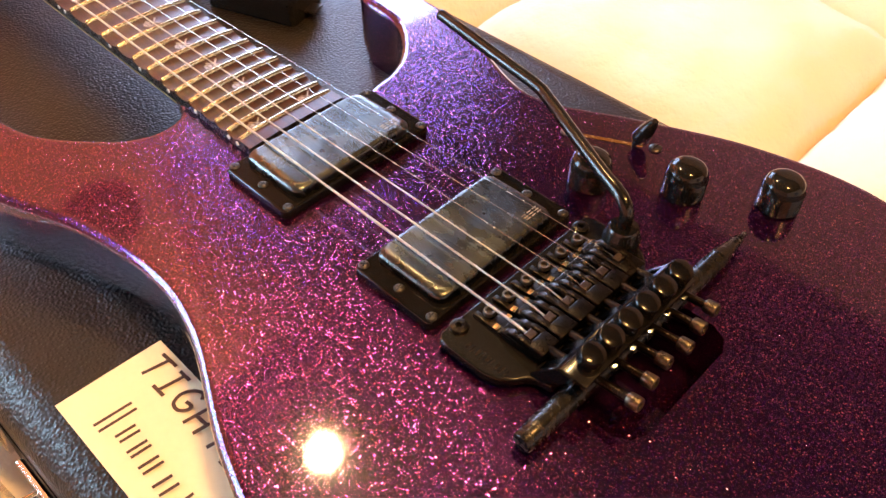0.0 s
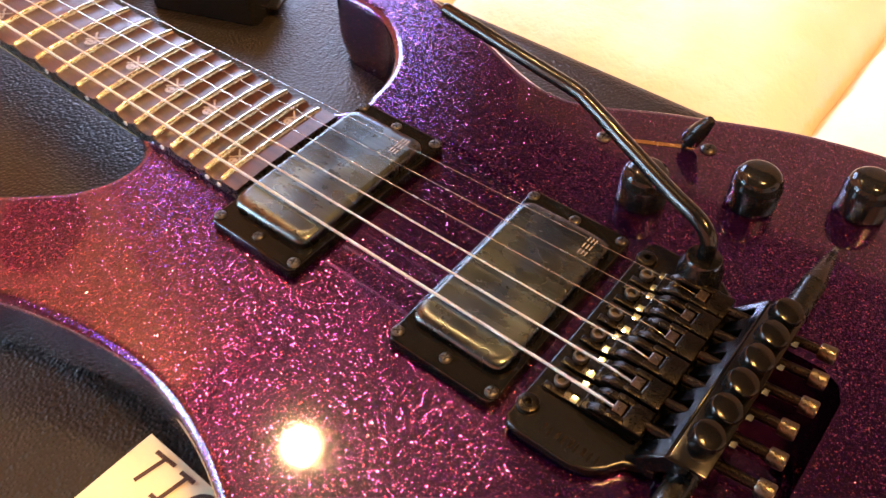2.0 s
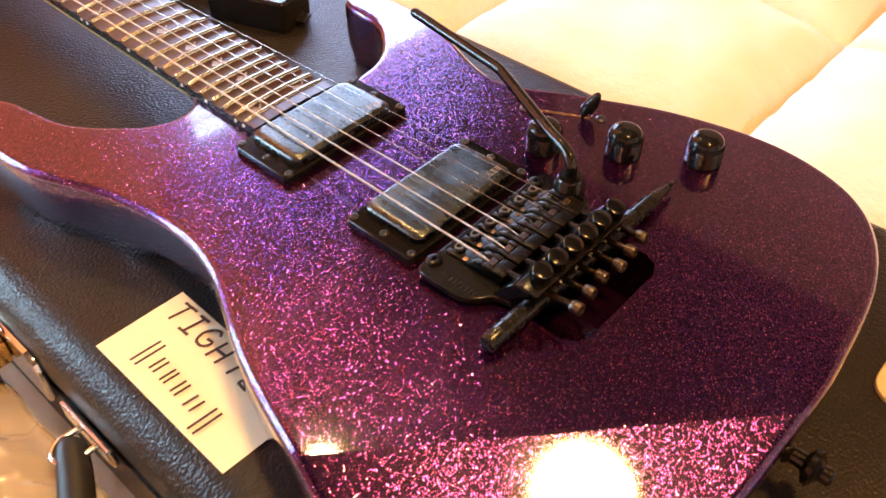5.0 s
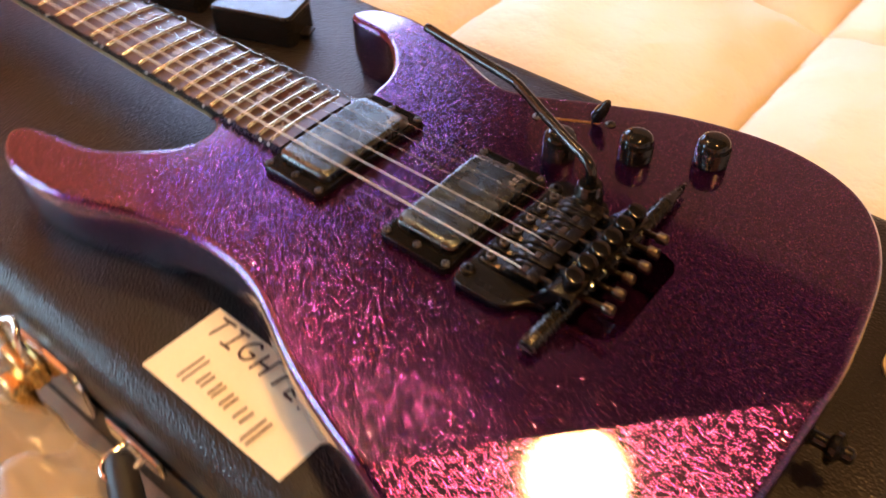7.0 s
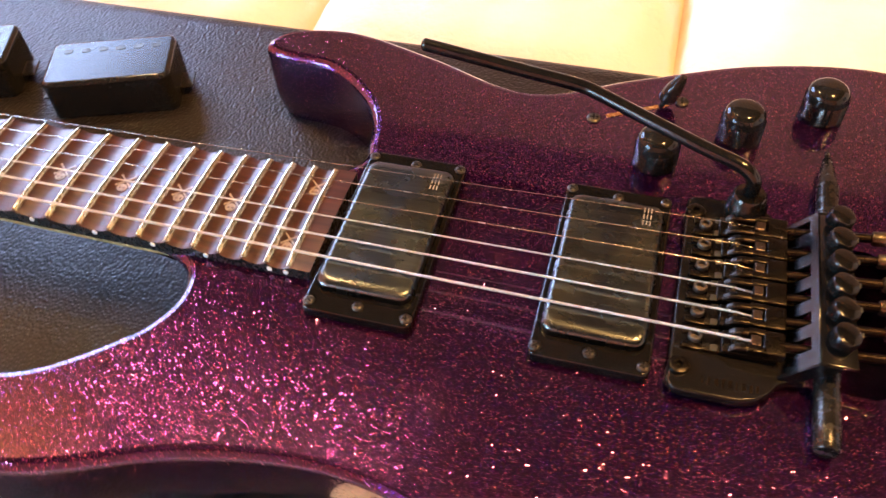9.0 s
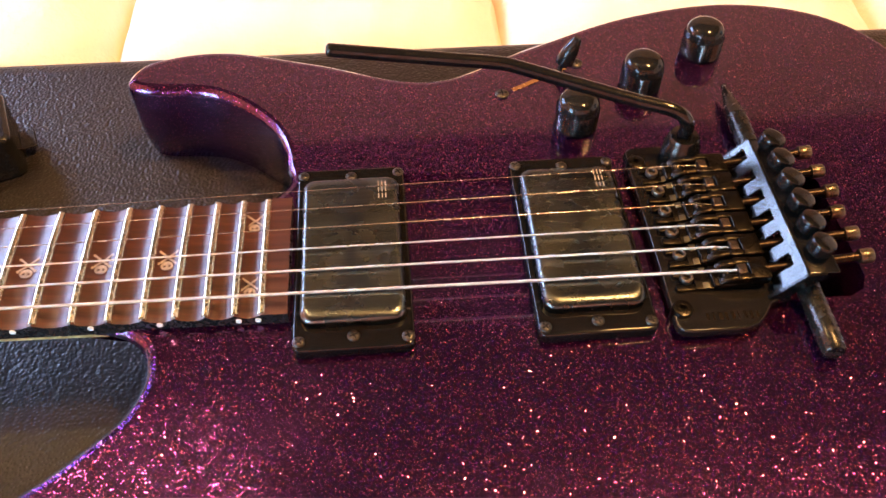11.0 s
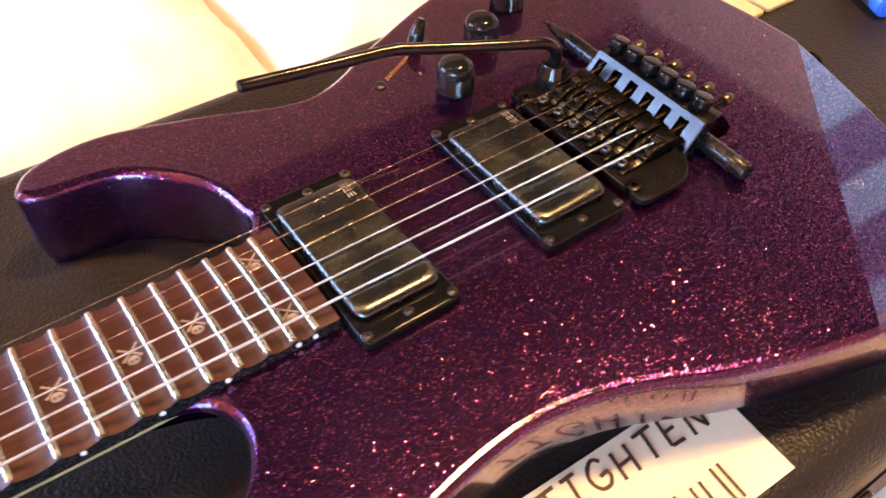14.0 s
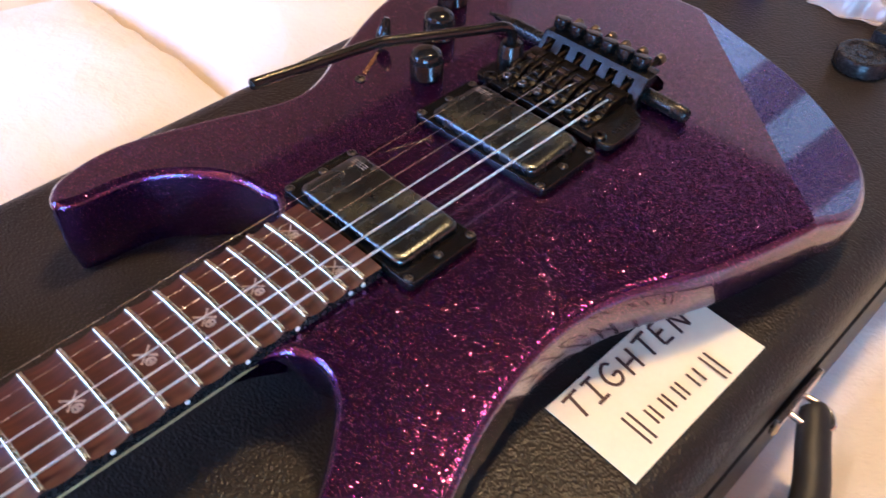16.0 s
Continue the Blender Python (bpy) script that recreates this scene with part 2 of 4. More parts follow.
# ---- mesh helpers ----
def part(name, bm, material, parent=None, label="", smooth=None):
    """Links a bmesh, given in world places, as one mesh object under a thing or a part."""
    me = bpy.data.meshes.new(name)
    bmesh.ops.recalc_face_normals(bm, faces=bm.faces[:])
    bm.to_mesh(me)
    bm.free()
    for m in material if isinstance(material, (list, tuple)) else [material]:
        me.materials.append(m)
    if smooth is not None:
        for p in me.polygons:
            p.use_smooth = True
        me.set_sharp_from_angle(angle=radians(smooth))
        for p in me.polygons:
            if len(p.vertices) > 4:
                p.use_smooth = False  # end caps and slab tops stay flat
    ob = new(name, me)
    if parent:
        ob.parent = parent
        if parent.type == "EMPTY":
            ob.matrix_parent_inverse = parent.matrix_basis.inverted()
    if label:
        ob["label"] = label
    return ob


def thing(name, place, label, category, group="", kind=""):
    ob = new(name)
    ob.empty_display_size = 0.02
    ob.matrix_basis = pose(*place)
    return tagged(ob, label, category, group, kind)


def box(bm, lo, hi, bevel=0.0, segments=2, m=None):
    made = bmesh.ops.create_cube(bm, size=1.0)["verts"]
    lo, hi = Vector(lo), Vector(hi)
    for v in made:
        v.co = Vector([(a + b) / 2 + c * (b - a) for a, b, c in zip(lo, hi, v.co)])
    if bevel:
        edges = list({e for v in made for e in v.link_edges})
        made = bmesh.ops.bevel(bm, geom=edges, offset=bevel, segments=segments, affect="EDGES", profile=0.5)["verts"]
        made = list({v for v in made})
    if m is not None:
        for v in made:
            v.co = m @ v.co
    return made


def rounded_slab(bm, cx, cy, lx, ly, z0, z1, radius, edge=0.0, steps=5, segments=3, m=None):
    """A slab with round corners in plan and a rounded top edge."""
    loop = []
    for sx, sy, a0 in ((1, 1, 0), (-1, 1, 90), (-1, -1, 180), (1, -1, 270)):
        for i in range(steps + 1):
            a = radians(a0 + 90 * i / steps)
            loop.append((cx + sx * (lx / 2 - radius), cy + sy * (ly / 2 - radius), math.cos(a), math.sin(a)))
    levels = [(z0, 0.0)]
    if edge:
        for i in range(segments + 1):
            a = radians(90 * i / segments)
            levels.append((z1 - edge + edge * math.sin(a), edge * (1 - math.cos(a))))
    else:
        levels.append((z1, 0.0))
    rings = []
    for z, inset in levels:
        r = max(radius - inset, 0.0002)
        rings.append([bm.verts.new((x + c * r, y + s * r, z)) for x, y, c, s in loop])
    for a, b in zip(rings, rings[1:]):
        for i in range(len(a)):
            bm.faces.new((a[i], a[(i + 1) % len(a)], b[(i + 1) % len(a)], b[i]))
    bm.faces.new(rings[0][::-1])
    bm.faces.new(rings[-1])
    if m is not None:
        for ring in rings:
            for v in ring:
                v.co = m @ v.co


def lathe(bm, profile, m, sides=20):
    """Turns a profile of (radius, height) round the z axis of the pose m."""
    rings = []
    for r, z in profile:
        rings.append([bm.verts.new(m @ Vector((r * math.cos(2 * math.pi * i / sides), r * math.sin(2 * math.pi * i / sides), z))) for i in range(sides)])
    for a, b in zip(rings, rings[1:]):
        for i in range(sides):
            bm.faces.new((a[i], a[(i + 1) % sides], b[(i + 1) % sides], b[i]))
    bm.faces.new(rings[0][::-1])
    bm.faces.new(rings[-1])


def along(a, b):
    """The pose at a whose z axis points to b."""
    a, b = Vector(a), Vector(b)
    return Matrix.Translation(a) @ (b - a).to_track_quat("Z", "Y").to_matrix().to_4x4()


def rod(bm, a, b, r, sides=12, r2=None):
    n = (Vector(b) - Vector(a)).length
    lathe(bm, [(r, 0), (r if r2 is None else r2, n)], along(a, b), sides)


def spline(points, steps, closed=False):
    """A smooth line through the points."""
    p = [Vector(q) for q in points]
    n = len(p)
    out = []
    for i in range(n if closed else n - 1):
        a, b, c, d = (p[(i + k) % n] if closed else p[min(max(i + k, 0), n - 1)] for k in (-1, 0, 1, 2))
        for s in range(steps):
            t = s / steps
            out.append(0.5 * (2 * b + (c - a) * t + (2 * a - 5 * b + 4 * c - d) * t * t + (3 * b - a - 3 * c + d) * t ** 3))
    if not closed:
        out.append(p[-1])
    return out


def sweep(bm, path, r, sides=12, flat=1.0, radii=None):
    """A tube along a path; flat squeezes it across its second axis."""
    rings = []
    up = Vector((0, 0, 1))
    for i, p in enumerate(path):
        t = (path[min(i + 1, len(path) - 1)] - path[max(i - 1, 0)]).normalized()
        side = t.cross(up)
        side = side.normalized() if side.length > 1e-4 else Vector((0, 1, 0))
        nrm = side.cross(t).normalized()
        k = radii[i] if radii else r
        rings.append([bm.verts.new(p + side * (k * math.cos(2 * math.pi * j / sides)) + nrm * (k * flat * math.sin(2 * math.pi * j / sides))) for j in range(sides)])
        if abs(t.z) > 0.9:
            up = nrm
    for a, b in zip(rings, rings[1:]):
        for j in range(sides):
            bm.faces.new((a[j], a[(j + 1) % sides], b[(j + 1) % sides], b[j]))
    bm.faces.new(rings[0][::-1])
    bm.faces.new(rings[-1])


def ribbon(bm, points, width, z, thick=0.0003):
    """A flat marker stroke lying at height z."""
    pts = [Vector((x, y, 0)) for x, y in points]
    rows = []
    for i, p in enumerate(pts):
        t = (pts[min(i + 1, len(pts) - 1)] - pts[max(i - 1, 0)]).normalized()
        s = Vector((-t.y, t.x, 0)) * width / 2
        rows.append([bm.verts.new((q.x, q.y, zz)) for q, zz in ((p + s, z), (p - s, z), (p - s, z + thick), (p + s, z + thick))])
    for a, b in zip(rows, rows[1:]):
        for j in range(4):
            bm.faces.new((a[j], a[(j + 1) % 4], b[(j + 1) % 4], b[j]))
    bm.faces.new(rows[0][::-1])
    bm.faces.new(rows[-1])


# ---- the room ----
X0, X1, Y0, Y1 = -1.36, 2.5, -2.4, 2.05
WX0, WX1, WZ0, WZ1 = 0.52, 1.62, 0.98, 1.74   # the window's opening: y and z


def wall(name, lo, hi, material, label):
    bm = bmesh.new()
    box(bm, lo, hi)
    return tagged(part(name, bm, material), label, "wall", kind="structure")


bm = bmesh.new()
box(bm, (X0 - 0.1, Y0 - 0.1, -0.1), (X1 + 0.1, Y1 + 0.1, 0))
tagged(part("floor", bm, CARPET), "brown carpeted bedroom floor", "floor", kind="structure")
bm = bmesh.new()
box(bm, (X0 - 0.1, Y0 - 0.1, CEIL), (X1 + 0.1, Y1 + 0.1, CEIL + 0.1))
tagged(part("ceiling", bm, CEILING_PAINT), "dark brown painted bedroom ceiling", "ceiling", kind="structure")
wall("wall_north", (X0 - 0.1, Y1, 0), (X1 + 0.1, Y1 + 0.1, CEIL), DULL_PLASTER, "brown painted bedroom wall behind the bed")
wall("wall_south", (X0 - 0.1, Y0 - 0.1, 0), (X1 + 0.1, Y0, CEIL), ORANGE_WALL, "warm orange painted bedroom wall")
EY0, EY1, EZ0, EZ1 = -0.30, 0.72, 0.95, 1.95
bm = bmesh.new()
for lo, hi in (((X1, Y0, 0), (X1 + 0.1, EY0, CEIL)), ((X1, EY1, 0), (X1 + 0.1, Y1, CEIL)), ((X1, EY0, 0), (X1 + 0.1, EY1, EZ0)), ((X1, EY0, EZ1), (X1 + 0.1, EY1, CEIL))):
    box(bm, lo, hi)
tagged(part("wall_east", bm, WHITE_PLASTER), "pale plastered bedroom wall with a window", "wall", kind="structure")
window = thing("window_2", (X1 + 0.05, (EY0 + EY1) / 2, EZ0), "white framed bedroom window with dark curtains", "window", kind="structure")
bm = bmesh.new()
for lo, hi in (((X1 + 0.02, EY0, EZ0), (X1 + 0.08, EY0 + 0.04, EZ1)), ((X1 + 0.02, EY1 - 0.04, EZ0), (X1 + 0.08, EY1, EZ1)),
               ((X1 + 0.02, EY0 + 0.04, EZ0), (X1 + 0.08, EY1 - 0.04, EZ0 + 0.04)), ((X1 + 0.02, EY0 + 0.04, EZ1 - 0.04), (X1 + 0.08, EY1 - 0.04, EZ1))):
    box(bm, lo, hi, 0.004)
part("window_frame", bm, WHITE_PAINT, window)
bm = bmesh.new()
box(bm, (X1 + 0.048, EY0 + 0.04, EZ0 + 0.04), (X1 + 0.052, EY1 - 0.04, EZ1 - 0.04))
part("pane", bm, GLASS, window).visible_shadow = False
bm = bmesh.new()
box(bm, (X1 - 0.08, EY0 - 0.04, EZ0 - 0.03), (X1 + 0.02, EY1 + 0.04, EZ0), 0.004)
part("window_sill", bm, WHITE_PAINT, window)
for y0, y1 in ((-0.16, 0.02), (0.15, 0.32)):
    bm = bmesh.new()
    front = [[bm.verts.new((X1 - 0.035 - 0.008 * math.sin((y - y0) * 150), y, z)) for z in (0.70, 2.02)] for y in (y0 + (y1 - y0) * i / 40 for i in range(41))]
    for a, b in zip(front, front[1:]):
        bm.faces.new((a[0], b[0], b[1], a[1]))
    made = bmesh.ops.extrude_face_region(bm, geom=bm.faces[:])["geom"]
    for v in made:
        if isinstance(v, bmesh.types.BMVert):
            v.co.x += 0.003
    tagged(part("curtain", bm, mottled("dark_violet_cloth", (0.05, 0.03, 0.08), (0.08, 0.05, 0.12), 0.9, 20), smooth=60), "dark violet curtain panel hanging before the window", "curtain", "curtain panels")
bm = bmesh.new()
rod(bm, (X1 - 0.035, EY0 - 0.1, 2.02), (X1 - 0.035, EY1 + 0.1, 2.02), 0.010)
rail = part("curtain_rail", bm, BLACK_METAL, smooth=40)
tagged(rail, "dark metal curtain rail over the window", "curtain rail")
for y in (EY0 - 0.08, EY1 + 0.08):
    bm = bmesh.new()
    box(bm, (X1 - 0.045, y - 0.01, 2.01), (X1, y + 0.01, 2.03))
    part("bracket", bm, BLACK_METAL, rail)
SY0, SY1, SZ0, SZ1 = -1.60, -0.60, 0.72, 1.70   # a second opening in the same wall
bm = bmesh.new()
for y0, y1, z0, z1 in ((Y0, SY0, 0, CEIL), (SY0, SY1, 0, SZ0), (SY0, SY1, SZ1, CEIL), (SY1, WX0, 0, CEIL), (WX0, WX1, 0, WZ0), (WX0, WX1, WZ1, CEIL), (WX1, Y1, 0, CEIL)):
    box(bm, (X0 - 0.1, y0, z0), (X0, y1, z1))
tagged(part("wall_west", bm, ORANGE_WALL), "warm orange painted wall with two windows", "wall", kind="structure")


def west_window(name, y0, y1, z0, z1):
    window = thing(name, (X0 - 0.05, (y0 + y1) / 2, z0), "white framed bedroom window in the orange wall", "window", kind="structure")
    mid = (y0 + y1) / 2
    bm = bmesh.new()
    for lo, hi in (((X0 - 0.08, y0, z0), (X0 - 0.02, y0 + 0.05, z1)), ((X0 - 0.08, y1 - 0.05, z0), (X0 - 0.02, y1, z1)),
                   ((X0 - 0.08, y0 + 0.05, z0), (X0 - 0.02, y1 - 0.05, z0 + 0.05)), ((X0 - 0.08, y0 + 0.05, z1 - 0.05), (X0 - 0.02, y1 - 0.05, z1)),
                   ((X0 - 0.075, mid - 0.02, z0 + 0.05), (X0 - 0.025, mid + 0.02, z1 - 0.05))):
        box(bm, lo, hi, 0.004)
    part("window_frame", bm, WHITE_PAINT, window)
    for a, b in ((y0 + 0.05, mid - 0.02), (mid + 0.02, y1 - 0.05)):
        bm = bmesh.new()
        box(bm, (X0 - 0.052, a, z0 + 0.05), (X0 - 0.048, b, z1 - 0.05))
        part("pane", bm, GLASS, window).visible_shadow = False
    bm = bmesh.new()
    box(bm, (X0 - 0.02, y0 - 0.04, z0 - 0.03), (X0 + 0.08, y1 + 0.04, z0), 0.004)
    part("window_sill", bm, WHITE_PAINT, window)


west_window("window_1", WX0, WX1, WZ0, WZ1)
west_window("window_3", SY0, SY1, SZ0, SZ1)


# unseen cloth added above the first window to darken what the lacquer mirrors
def falloff_cloth():
    """Cloth whose ramp paints the wall's light fading from rust to dark plum."""
    m = mat("painted_falloff_cloth", (0.1, 0.06, 0.06), 0.9)
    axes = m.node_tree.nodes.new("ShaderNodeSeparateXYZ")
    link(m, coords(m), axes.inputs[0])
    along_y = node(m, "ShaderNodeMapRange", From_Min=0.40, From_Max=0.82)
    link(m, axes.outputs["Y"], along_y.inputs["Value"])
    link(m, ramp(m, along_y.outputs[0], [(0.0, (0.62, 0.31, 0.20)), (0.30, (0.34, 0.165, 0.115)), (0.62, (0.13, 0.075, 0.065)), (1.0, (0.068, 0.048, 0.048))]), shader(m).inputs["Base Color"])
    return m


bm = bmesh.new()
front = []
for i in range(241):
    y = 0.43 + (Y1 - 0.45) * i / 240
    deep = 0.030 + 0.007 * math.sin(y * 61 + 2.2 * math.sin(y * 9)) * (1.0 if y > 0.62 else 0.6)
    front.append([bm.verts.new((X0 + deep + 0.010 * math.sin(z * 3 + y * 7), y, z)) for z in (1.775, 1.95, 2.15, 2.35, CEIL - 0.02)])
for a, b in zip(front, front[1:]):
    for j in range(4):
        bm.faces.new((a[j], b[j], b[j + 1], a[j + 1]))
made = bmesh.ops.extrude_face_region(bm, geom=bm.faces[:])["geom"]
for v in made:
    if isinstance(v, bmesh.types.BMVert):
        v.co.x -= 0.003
tagged(part("falloff_screen", bm, falloff_cloth(), smooth=70), "unseen added cloth above the window, painted as wall light fading to dark", "valance", kind="structure")

# open slatted blind in the first window
blind = thing("slatted_blind", (X0 - 0.008, (WX0 + WX1) / 2, WZ1), "open white slatted blind hanging in the window", "blind", kind="structure")
bm = bmesh.new()
box(bm, (-0.010, -(WX1 - WX0) / 2 + 0.01, -0.0008), (0.010, (WX1 - WX0) / 2 - 0.01, 0.0008))
first_slat = part("slat", bm, WHITE_PAINT, blind)
first_slat.matrix_basis = pose(X0 - 0.008, (WX0 + WX1) / 2, WZ0 + 0.03)
for k in range(1, 16):
    slat = new("slat", first_slat.data)
    slat.parent = blind
    slat.matrix_parent_inverse = blind.matrix_basis.inverted()
    slat.matrix_basis = pose(X0 - 0.008, (WX0 + WX1) / 2, WZ0 + 0.03 + 0.045 * k)
bm = bmesh.new()
box(bm, (X0 - 0.020, WX0 + 0.008, WZ1 - 0.025), (X0 + 0.004, WX1 - 0.008, WZ1 - 0.002), 0.002)
part("head_rail", bm, WHITE_PAINT, blind)

plaque = thing("wall_plaque", (X0, 0.26, 1.81), "dark round plaque hanging on the orange wall", "plaque")
bm = bmesh.new()
lathe(bm, [(0.10, 0.0), (0.10, 0.012), (0.085, 0.020), (0.03, 0.024)], along((X0, 0.26, 1.81), (X0 + 1, 0.26, 1.81)), 28)
part("disc", bm, mottled("dark_wood", (0.05, 0.03, 0.02), (0.08, 0.05, 0.03), 0.6, 30), plaque, smooth=40)

# ceiling lamps
pendant = thing("pendant_lamp", (LAMP_A[0], LAMP_A[1], CEIL), "small hanging ceiling lamp with a bare warm bulb", "lamp")
bm = bmesh.new()
lathe(bm, [(0.03, 0), (0.03, 0.02), (0.01, 0.03)][::-1], pose(LAMP_A[0], LAMP_A[1], CEIL, 180), 20)
part("canopy", bm, BLACK_PLASTIC, pendant)
bm = bmesh.new()
rod(bm, (LAMP_A[0], LAMP_A[1], CEIL - 0.03), (LAMP_A[0], LAMP_A[1], LAMP_A[2] + 0.05), 0.016, 12)
part("socket", bm, BLACK_PLASTIC, pendant)
dome = thing("dome_lamp", (LAMP_B[0], LAMP_B[1], CEIL), "round ceiling lamp with a metal rim", "lamp")
bm = bmesh.new()
rings = [(0.13, 0.0), (0.21, -0.010), (0.215, -0.030), (0.205, -0.030), (0.12, -0.018)]
lathe(bm, rings, pose(LAMP_B[0], LAMP_B[1], CEIL), 40)
part("rim", bm, BLACK_PLASTIC, dome, "dark metal rim", smooth=40)

# ---- the bed and its quilt ----
bed = thing("bed", (0.0, 0.2, 0.0), "low upholstered bed under a white quilt", "bed")
bm = bmesh.new()
box(bm, (-1.28, -0.62, 0.30), (1.10, 1.22, 0.585), 0.04, 3)
part("mattress", bm, COTTON, bed)
bm = bmesh.new()
box(bm, (-1.30, -0.64, 0.08), (1.12, 1.24, 0.30), 0.01)
part("base", bm, PLASTER, bed)
for x in (-1.25, 1.05):
    for y in (-0.57, 1.17):
        bm = bmesh.new()
        box(bm, (x - 0.03, y - 0.03, 0), (x + 0.03, y + 0.03, 0.08))
        part("leg", bm, BLACK_PLASTIC, bed)

SEAM_X, SEAM_Y, PITCH = -0.021, 0.552, 0.29


def quilt_height(x, y):
    u, v = ((x - SEAM_X) / PITCH) % 1, ((y - SEAM_Y) / PITCH) % 1
    puff = max(0.0, (1 - abs(2 * u - 1) ** 2.6) * (1 - abs(2 * v - 1) ** 2.6))
    near = 1 - min(1.0, max(0.0, min(abs(u - round(u)), abs(v - round(v))) * 5))
    crease = noise.fractal(Vector((x * 7, y * 7, 1.3)), 1.0, 2.1, 4) * 0.007
    pucker = noise.noise(Vector((x * 42, y * 42, 5.0))) * 0.0045 * near + noise.noise(Vector((x * 19, y * 23, 8.0))) * 0.004
    z = BED - 0.004 + 0.052 * puff ** 0.5 + crease * (0.35 + 0.65 * puff) + pucker
    dx = max(-0.74 - x, x - 0.40, 0)
    dy = max(-0.20 - y, y - 0.212, 0)
    d = math.hypot(dx, dy)
    return min(z, CASE_LOW - 0.004 + d * 0.75) if d < 0.09 else z


QX0, QX1, QY0, QY1 = -1.31, 1.14, -0.66, 1.26
quilt = thing("quilt", (0.0, 0.3, BED), "puffy white cotton quilt sewn in squares on the bed", "quilt")


def cuts(lo, hi, seam):
    first = math.floor((lo - seam) / PITCH) + 1
    inner = [seam + PITCH * k for k in range(first, first + 12) if seam + PITCH * k < hi - 0.01]
    return [lo] + inner + [hi]


xs_cut, ys_cut = cuts(QX0, QX1, SEAM_X), cuts(QY0, QY1, SEAM_Y)
for x0, x1 in zip(xs_cut, xs_cut[1:]):
    for y0, y1 in zip(ys_cut, ys_cut[1:]):
        nx, ny = max(2, round((x1 - x0) / 0.008)), max(2, round((y1 - y0) / 0.008))
        bm = bmesh.new()
        grid = [[bm.verts.new((x0 + (x1 - x0) * i / nx, y0 + (y1 - y0) * j / ny, 0)) for j in range(ny + 1)] for i in range(nx + 1)]
        for row in grid:
            for v in row:
                v.co.z = quilt_height(v.co.x, v.co.y)
        for i in range(nx):
            for j in range(ny):
                bm.faces.new((grid[i][j], grid[i + 1][j], grid[i + 1][j + 1], grid[i][j + 1]))
        for e in bmesh.ops.extrude_edge_only(bm, edges=[e for e in bm.edges if e.is_boundary])["geom"]:
            if isinstance(e, bmesh.types.BMVert):
                hem = e.co.x < QX0 + 0.001 or e.co.x > QX1 - 0.001 or e.co.y < QY0 + 0.001 or e.co.y > QY1 - 0.001
                e.co.z = 0.36 if hem else e.co.z - 0.012
        part("panel", bm, COTTON, quilt, smooth=70)

# ---- the case ----
CX0, CX1, CY0, CY1 = -0.73, 0.39, -0.1745, 0.202
case = thing("guitar_case", (-0.17, 0.0, CASE_LOW), "closed black pebbled vinyl guitar case on the quilt", "guitar case")
bm = bmesh.new()
rounded_slab(bm, (CX0 + CX1) / 2, (CY0 + CY1) / 2, CX1 - CX0, CY1 - CY0, 0.664, CASE_TOP, 0.06, 0.020, 10, 6)
part("lid", bm, TOLEX, case, smooth=40)
bm = bmesh.new()
rounded_slab(bm, (CX0 + CX1) / 2, (CY0 + CY1) / 2, CX1 - CX0, CY1 - CY0, CASE_LOW, 0.650, 0.06, 0.0, 10)
part("shell", bm, TOLEX, case, smooth=40)
bm = bmesh.new()
rounded_slab(bm, (CX0 + CX1) / 2, (CY0 + CY1) / 2, CX1 - CX0 - 0.004, CY1 - CY0 - 0.004, 0.6502, 0.6638, 0.058, 0.0, 10)
part("valance", bm, mottled("black_valance", (0.014, 0.012, 0.010), (0.024, 0.020, 0.017), 0.4, 40), case, "black lid valance", smooth=40)
# handle
for x in (-0.128, 0.001):
    bm = bmesh.new()
    box(bm, (x - 0.024, CY0 - 0.0050, 0.647), (x + 0.024, CY0 - 0.001, 0.661), 0.0015)
    plate = part("handle_plate", bm, CHROME, case, "chrome handle plate")
    bm = bmesh.new()
    pts = spline([(x - 0.008, CY0 - 0.003, 0.652), (x - 0.008, CY0 - 0.018, 0.652), (x + 0.0, CY0 - 0.024, 0.652), (x + 0.008, CY0 - 0.018, 0.652), (x + 0.008, CY0 - 0.003, 0.652)], 5)
    sweep(bm, pts, 0.002, 8)
    part("loop", bm, CHROME, plate, smooth=50)
bm = bmesh.new()
pts = spline([(0.006, CY0 - 0.010, 0.652), (0.002, CY0 - 0.014, 0.651), (-0.014, CY0 - 0.022, 0.649), (-0.038, CY0 - 0.034, 0.646), (-0.062, CY0 - 0.039, 0.645),
              (-0.088, CY0 - 0.034, 0.646), (-0.112, CY0 - 0.022, 0.649), (-0.128, CY0 - 0.014, 0.651), (-0.132, CY0 - 0.010, 0.652)], 6)
sweep(bm, pts, 0.0095, 14, 0.7, [0.0095 - 0.003 * abs(k / (len(pts) - 1) * 2 - 1) ** 3 for k in range(len(pts))])
part("handle", bm, mottled("black_leather", (0.010, 0.009, 0.008), (0.022, 0.019, 0.017), 0.42, 160, relief=0.0004, Specular_IOR_Level=0.3), case, "black leather handle", smooth=50)


